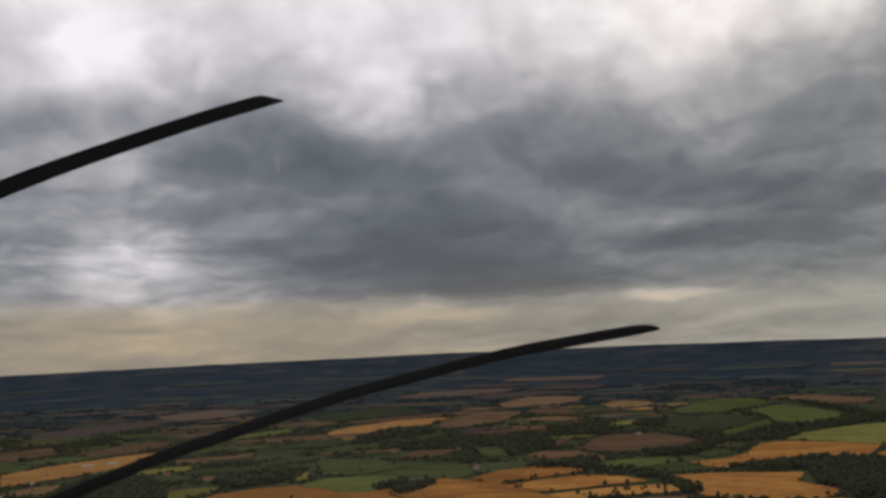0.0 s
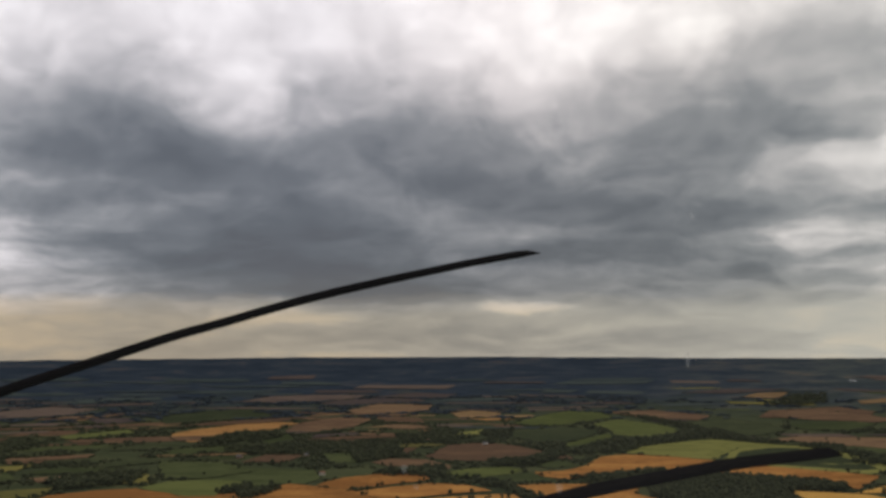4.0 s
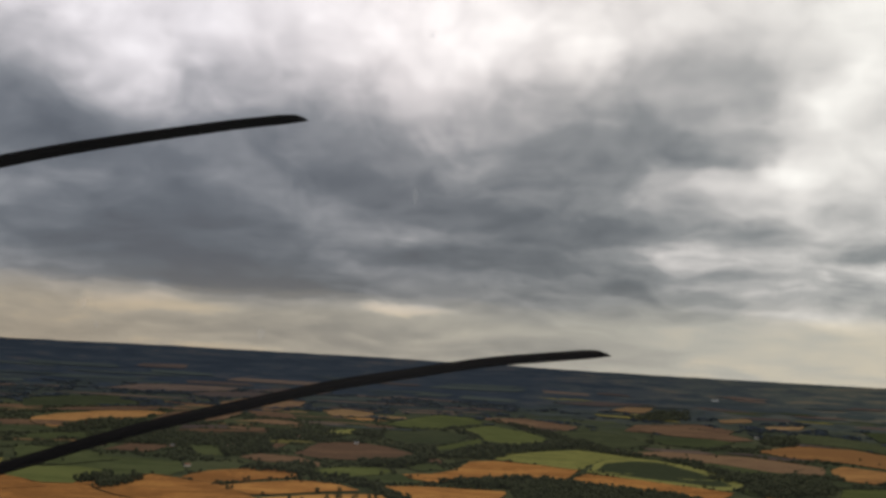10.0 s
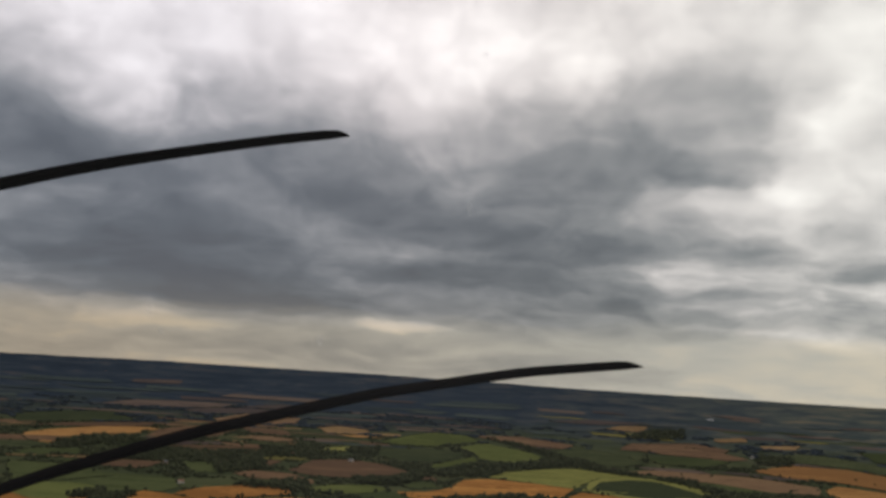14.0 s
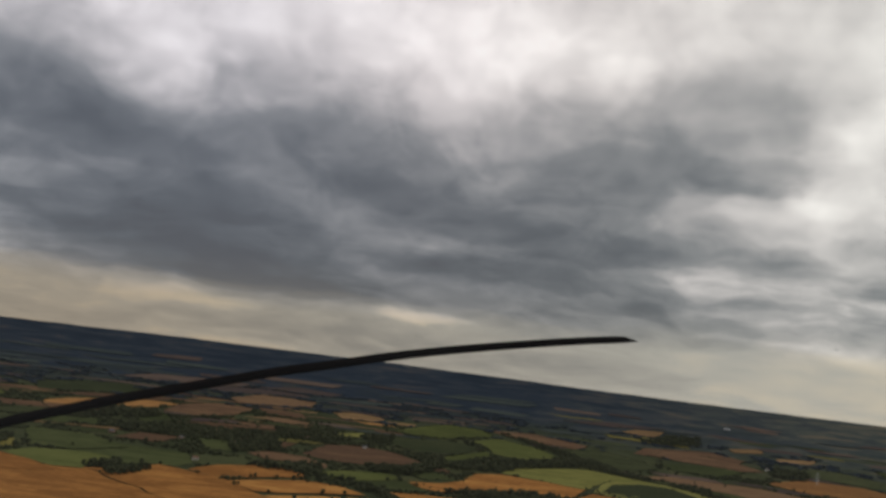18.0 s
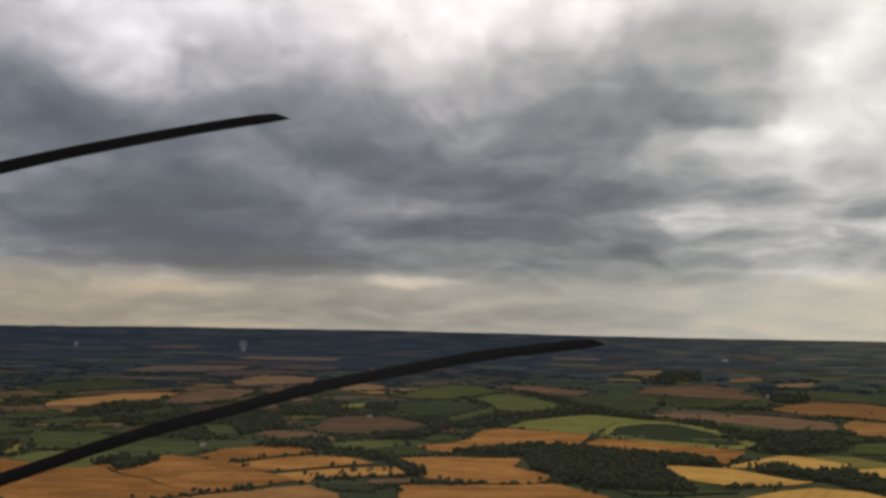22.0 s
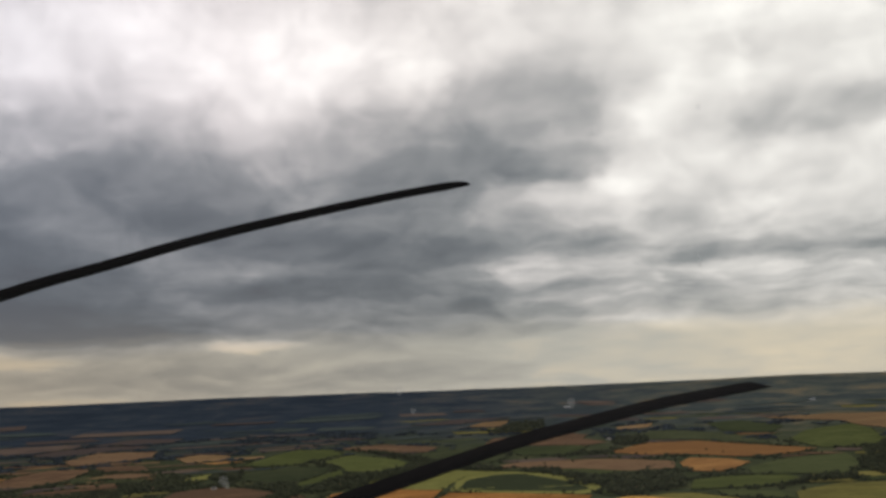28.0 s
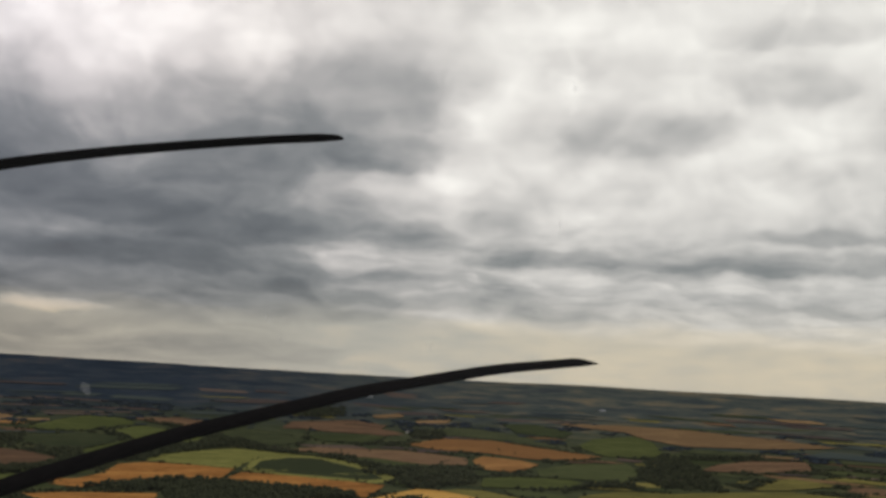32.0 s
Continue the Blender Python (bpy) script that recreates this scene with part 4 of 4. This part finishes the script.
def house(x, y, turn, length, depth, eaves, wall_material, roof_material, label, category="house", windows=True):
    root = new("barn" if category == "barn" else "house")
    l, d, h = length / 2, depth / 2, eaves
    ridge = h + d * 0.8
    mesh_object("wall", [(-l, -d, 0), (l, -d, 0), (l, d, 0), (-l, d, 0), (-l, -d, h), (l, -d, h), (l, d, h), (-l, d, h), (-l, 0, ridge), (l, 0, ridge)],
                [(0, 1, 5, 4), (1, 2, 6, 9, 5), (2, 3, 7, 6), (3, 0, 4, 8, 7), (3, 2, 1, 0)], wall_material, root)
    o, k = 0.4, 0.25
    v = []
    for e in (0, k):
        v += [(-l - o, -d - o, h - o * 0.8 + e + 0.02), (l + o, -d - o, h - o * 0.8 + e + 0.02), (l + o, 0, ridge + e + 0.02), (-l - o, 0, ridge + e + 0.02),
              (l + o, d + o, h - o * 0.8 + e + 0.02), (-l - o, d + o, h - o * 0.8 + e + 0.02)]
    f = [(6, 7, 8, 9), (9, 8, 10, 11), (3, 2, 1, 0), (5, 4, 2, 3), (0, 1, 7, 6), (4, 5, 11, 10), (1, 2, 8, 7), (2, 4, 10, 8), (3, 0, 6, 9), (5, 3, 9, 11)]
    roof = mesh_object("roof", v, f, roof_material, root)
    if windows:
        slab("chimney", 0.9, 0.7, 1.8, l * 0.8, 0, ridge - 0.3, BRICK_WALL, roof)
        for i in range(3):
            for z in (1.0, 3.6):
                if z + 1.2 < h:
                    slab("window", 1.1, 0.16, 1.2, -l * 0.6 + i * l * 0.6, -d - 0.02, z, GLASS_DARK, root)
    else:
        slab("door", 4.0, 0.2, 3.6, 0, -d - 0.06, 0, SLATE, root)
    root.matrix_basis = pose(x, y, ground_z(x, y), 0, 0, turn)
    return tagged(root, label, category, "farm and village buildings")


VILLAGE = [(-1135, 1600), (-1150, 1715), (-1010, 1590), (-1000, 1695), (-985, 1805), (-905, 1495), (-980, 1910), (-1150, 2035), (-1265, 1935), (-875, 1680),
           (-465, 2320), (-605, 2270), (-350, 2385), (-360, 1955), (-65, 2635), (0, 3015), (-215, 2705), (-1060, 1650), (-950, 1620), (-1085, 1760),
           (-1030, 1850), (-930, 1760), (-1110, 1530), (-1210, 1800), (1185, 3215), (1235, 3215)]
for x, y in VILLAGE:
    pale_wall = rng.random() < 0.5
    house(x, y, rng.uniform(-60, 60), rng.uniform(9, 15), rng.uniform(6, 8), rng.uniform(4.8, 5.6), RENDER_WALL if pale_wall else BRICK_WALL,
          SLATE if rng.random() < 0.6 else CLAY, "pale rendered village house with pitched roof" if pale_wall else "brick village house with pitched roof")
for x, y in [(-1275, 2110), (-1240, 2155), (1325, 4070), (2175, 3630)]:
    house(x, y, rng.uniform(-12, 12), rng.uniform(20, 30), 9, 2.2, SHEET, SHEET, "long pale sheet-clad farm building on a slope", "barn", False)


# ---- the propeller ----
propeller = new("propeller")
tagged(propeller, "dark aircraft propeller with long curved blades in flight", "propeller")
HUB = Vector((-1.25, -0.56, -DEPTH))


def blade(path, girth):
    """A long tapering blade along a curve, thin edge on, with a clipped tip."""
    n, ring = 40, 10
    verts, faces = [], []
    pts = [Vector((x, y, -DEPTH)) for x, y in path]
    seg = len(pts) - 1
    line = []
    for i in range(n + 1):
        s = i / n * seg
        k = min(int(s), seg - 1)
        s -= k
        p0, p1, p2, p3 = pts[max(k - 1, 0)], pts[k], pts[k + 1], pts[min(k + 2, seg)]
        line.append(0.5 * (2 * p1 + (p2 - p0) * s + (2 * p0 - 5 * p1 + 4 * p2 - p3) * s * s + (3 * p1 - p0 - 3 * p2 + p3) * s ** 3))
    for i, p in enumerate(line):
        along = (line[min(i + 1, n)] - line[max(i - 1, 0)]).normalized()
        side = along.cross(Vector((0, 0, 1))).normalized()
        u = i / n
        half = girth * (1.0 - 0.42 * u) * (0.55 if u < 0.04 else 1.0)
        if i == n:
            half *= 0.72
        chord = 0.045 * (1 - 0.45 * u)
        for j in range(ring):
            a = 6.2832 * j / ring
            skew = along * (-0.009 * math.cos(a) if i == n else 0.0)
            verts.append(p - side * (half * math.cos(a)) + Vector((0, 0, chord * math.sin(a))) + skew)
    for i in range(n):
        faces += [(i * ring + j, i * ring + (j + 1) % ring, (i + 1) * ring + (j + 1) % ring, (i + 1) * ring + j) for j in range(ring)]
    faces.append(tuple(range(ring - 1, -1, -1)))
    faces.append(tuple(n * ring + j for j in range(ring)))
    return mesh_object("blade", [tuple(v) for v in verts], faces, BLADE, propeller, True)


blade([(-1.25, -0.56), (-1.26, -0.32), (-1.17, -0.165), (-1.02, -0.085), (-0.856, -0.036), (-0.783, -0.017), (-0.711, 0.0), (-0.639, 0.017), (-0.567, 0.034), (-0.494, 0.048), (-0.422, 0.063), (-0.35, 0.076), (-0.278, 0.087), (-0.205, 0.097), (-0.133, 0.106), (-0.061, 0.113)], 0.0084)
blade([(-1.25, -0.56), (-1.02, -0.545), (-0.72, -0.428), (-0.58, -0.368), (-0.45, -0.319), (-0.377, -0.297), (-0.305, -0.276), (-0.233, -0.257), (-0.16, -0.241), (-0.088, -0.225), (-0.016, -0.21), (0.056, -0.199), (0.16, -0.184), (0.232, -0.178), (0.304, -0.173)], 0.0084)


def turned_part(name, profile, material):
    """A body of revolution on the propeller's axis."""
    ring, verts, faces = 24, [], []
    for r, z in profile:
        verts += [(HUB.x + r * math.cos(6.2832 * i / ring), HUB.y + r * math.sin(6.2832 * i / ring), HUB.z + z) for i in range(ring)]
    for k in range(len(profile) - 1):
        faces += [(k * ring + i, k * ring + (i + 1) % ring, (k + 1) * ring + (i + 1) % ring, (k + 1) * ring + i) for i in range(ring)]
    faces.append(tuple(range(ring)))
    faces.append(tuple((len(profile) - 1) * ring + i for i in range(ring - 1, -1, -1)))
    return mesh_object(name, verts, faces, material, propeller, True)


turned_part("spinner", [(0.10, 0.03), (0.105, 0.0), (0.10, -0.05), (0.08, -0.11), (0.05, -0.16), (0.01, -0.19)], SPIN)
turned_part("hub_flange", [(0.06, 0.10), (0.075, 0.09), (0.075, 0.035), (0.06, 0.03)], SPIN)
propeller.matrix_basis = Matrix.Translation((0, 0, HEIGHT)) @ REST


# ---- the windscreen, with dried drops on it ----
def glass_material():
    m = bpy.data.materials.new("dusty_acrylic")
    m.use_nodes = True
    q = Graph(m.node_tree)
    m.node_tree.nodes.clear()
    place = q.node("ShaderNodeNewGeometry").outputs["Position"]
    clear = q.node("ShaderNodeBsdfTransparent")
    dust = q.node("ShaderNodeBsdfTranslucent")
    dust.inputs[0].default_value = (0.75, 0.78, 0.85, 1)
    film = q.node("ShaderNodeMixShader")
    q.put(film.inputs[0], q.math("MULTIPLY", q.noise(place, 2.5, 3.0, 0.5), 0.013))
    q.put(film.inputs[1], clear.outputs[0])
    q.put(film.inputs[2], dust.outputs[0])
    q.put(q.node("ShaderNodeOutputMaterial").inputs[0], film.outputs[0])
    return m


def drop_material():
    m = bpy.data.materials.new("dried_drop")
    m.use_nodes = True
    q = Graph(m.node_tree)
    m.node_tree.nodes.clear()
    clear = q.node("ShaderNodeBsdfTransparent")
    dust = q.node("ShaderNodeBsdfTranslucent")
    dust.inputs[0].default_value = (0.80, 0.82, 0.86, 1)
    mix = q.node("ShaderNodeMixShader")
    mix.inputs[0].default_value = 0.10
    q.put(mix.inputs[1], clear.outputs[0])
    q.put(mix.inputs[2], dust.outputs[0])
    q.put(q.node("ShaderNodeOutputMaterial").inputs[0], mix.outputs[0])
    return m


ACRYLIC, DROP = glass_material(), drop_material()
windscreen = new("windscreen")
tagged(windscreen, "clear dusty aircraft windscreen with dried water spots", "windscreen")
PANE_DEPTH = 0.95


def pane_z(x, y):
    return -PANE_DEPTH + 0.10 * x * x - 0.05 * y


def build_windscreen():
    nx, ny, thick = 32, 16, 0.003
    verts, faces = [], []
    for side in (0, thick):
        for j in range(ny + 1):
            for i in range(nx + 1):
                x, y = -1.15 + 2.3 * i / nx, -0.62 + 1.3 * j / ny
                verts.append((x, y, pane_z(x, y) + side))
    n, off = nx + 1, (nx + 1) * (ny + 1)
    for j in range(ny):
        for i in range(nx):
            a = j * n + i
            faces.append((a, a + n, a + n + 1, a + 1))
            faces.append((a + off, a + 1 + off, a + n + 1 + off, a + n + off))
    for j in range(ny):
        for a, c in ((j * n, (j + 1) * n), ((j + 1) * n + nx, j * n + nx)):
            faces.append((a, a + off, c + off, c))
    for i in range(nx):
        for a, c in ((i + 1, i), (ny * n + i, ny * n + i + 1)):
            faces.append((a, a + off, c + off, c))
    pane = mesh_object("pane", verts, faces, ACRYLIC, windscreen, True)
    pane.visible_shadow = False
    for cx, cy, w, h, lean in ((-0.040, -0.119, 0.0048, 0.0069, 0.0), (0.093, -0.002, 0.0032, 0.0106, 0.0), (-0.344, -0.152, 0.0048, 0.0090, 0.5), (-0.192, -0.092, 0.0048, 0.0063, 0.0), (-0.181, -0.111, 0.0032, 0.0042, 0.0), (0.108, 0.138, 0.0032, 0.0048, 0.3)):
        ring = 14
        edge = []
        for i in range(ring):
            a = 6.2832 * i / ring
            ex, ey = 0.7 * w * math.cos(a) * (1 + 0.2 * math.sin(3 * a)), 0.7 * h * math.sin(a)
            edge.append((cx + ex * math.cos(lean) - ey * math.sin(lean), cy + ex * math.sin(lean) + ey * math.cos(lean)))
        v = [(x, y, pane_z(x, y) + 0.0032) for x, y in edge] + [(cx, cy, pane_z(cx, cy) + 0.0042)]
        drop = mesh_object("water_spot", v, [(i, (i + 1) % ring, ring) for i in range(ring)], DROP, windscreen, True)
        drop["label"] = "pale dried water spot"
        drop.visible_shadow = False


build_windscreen()
windscreen.matrix_basis = Matrix.Translation((0, 0, HEIGHT)) @ REST
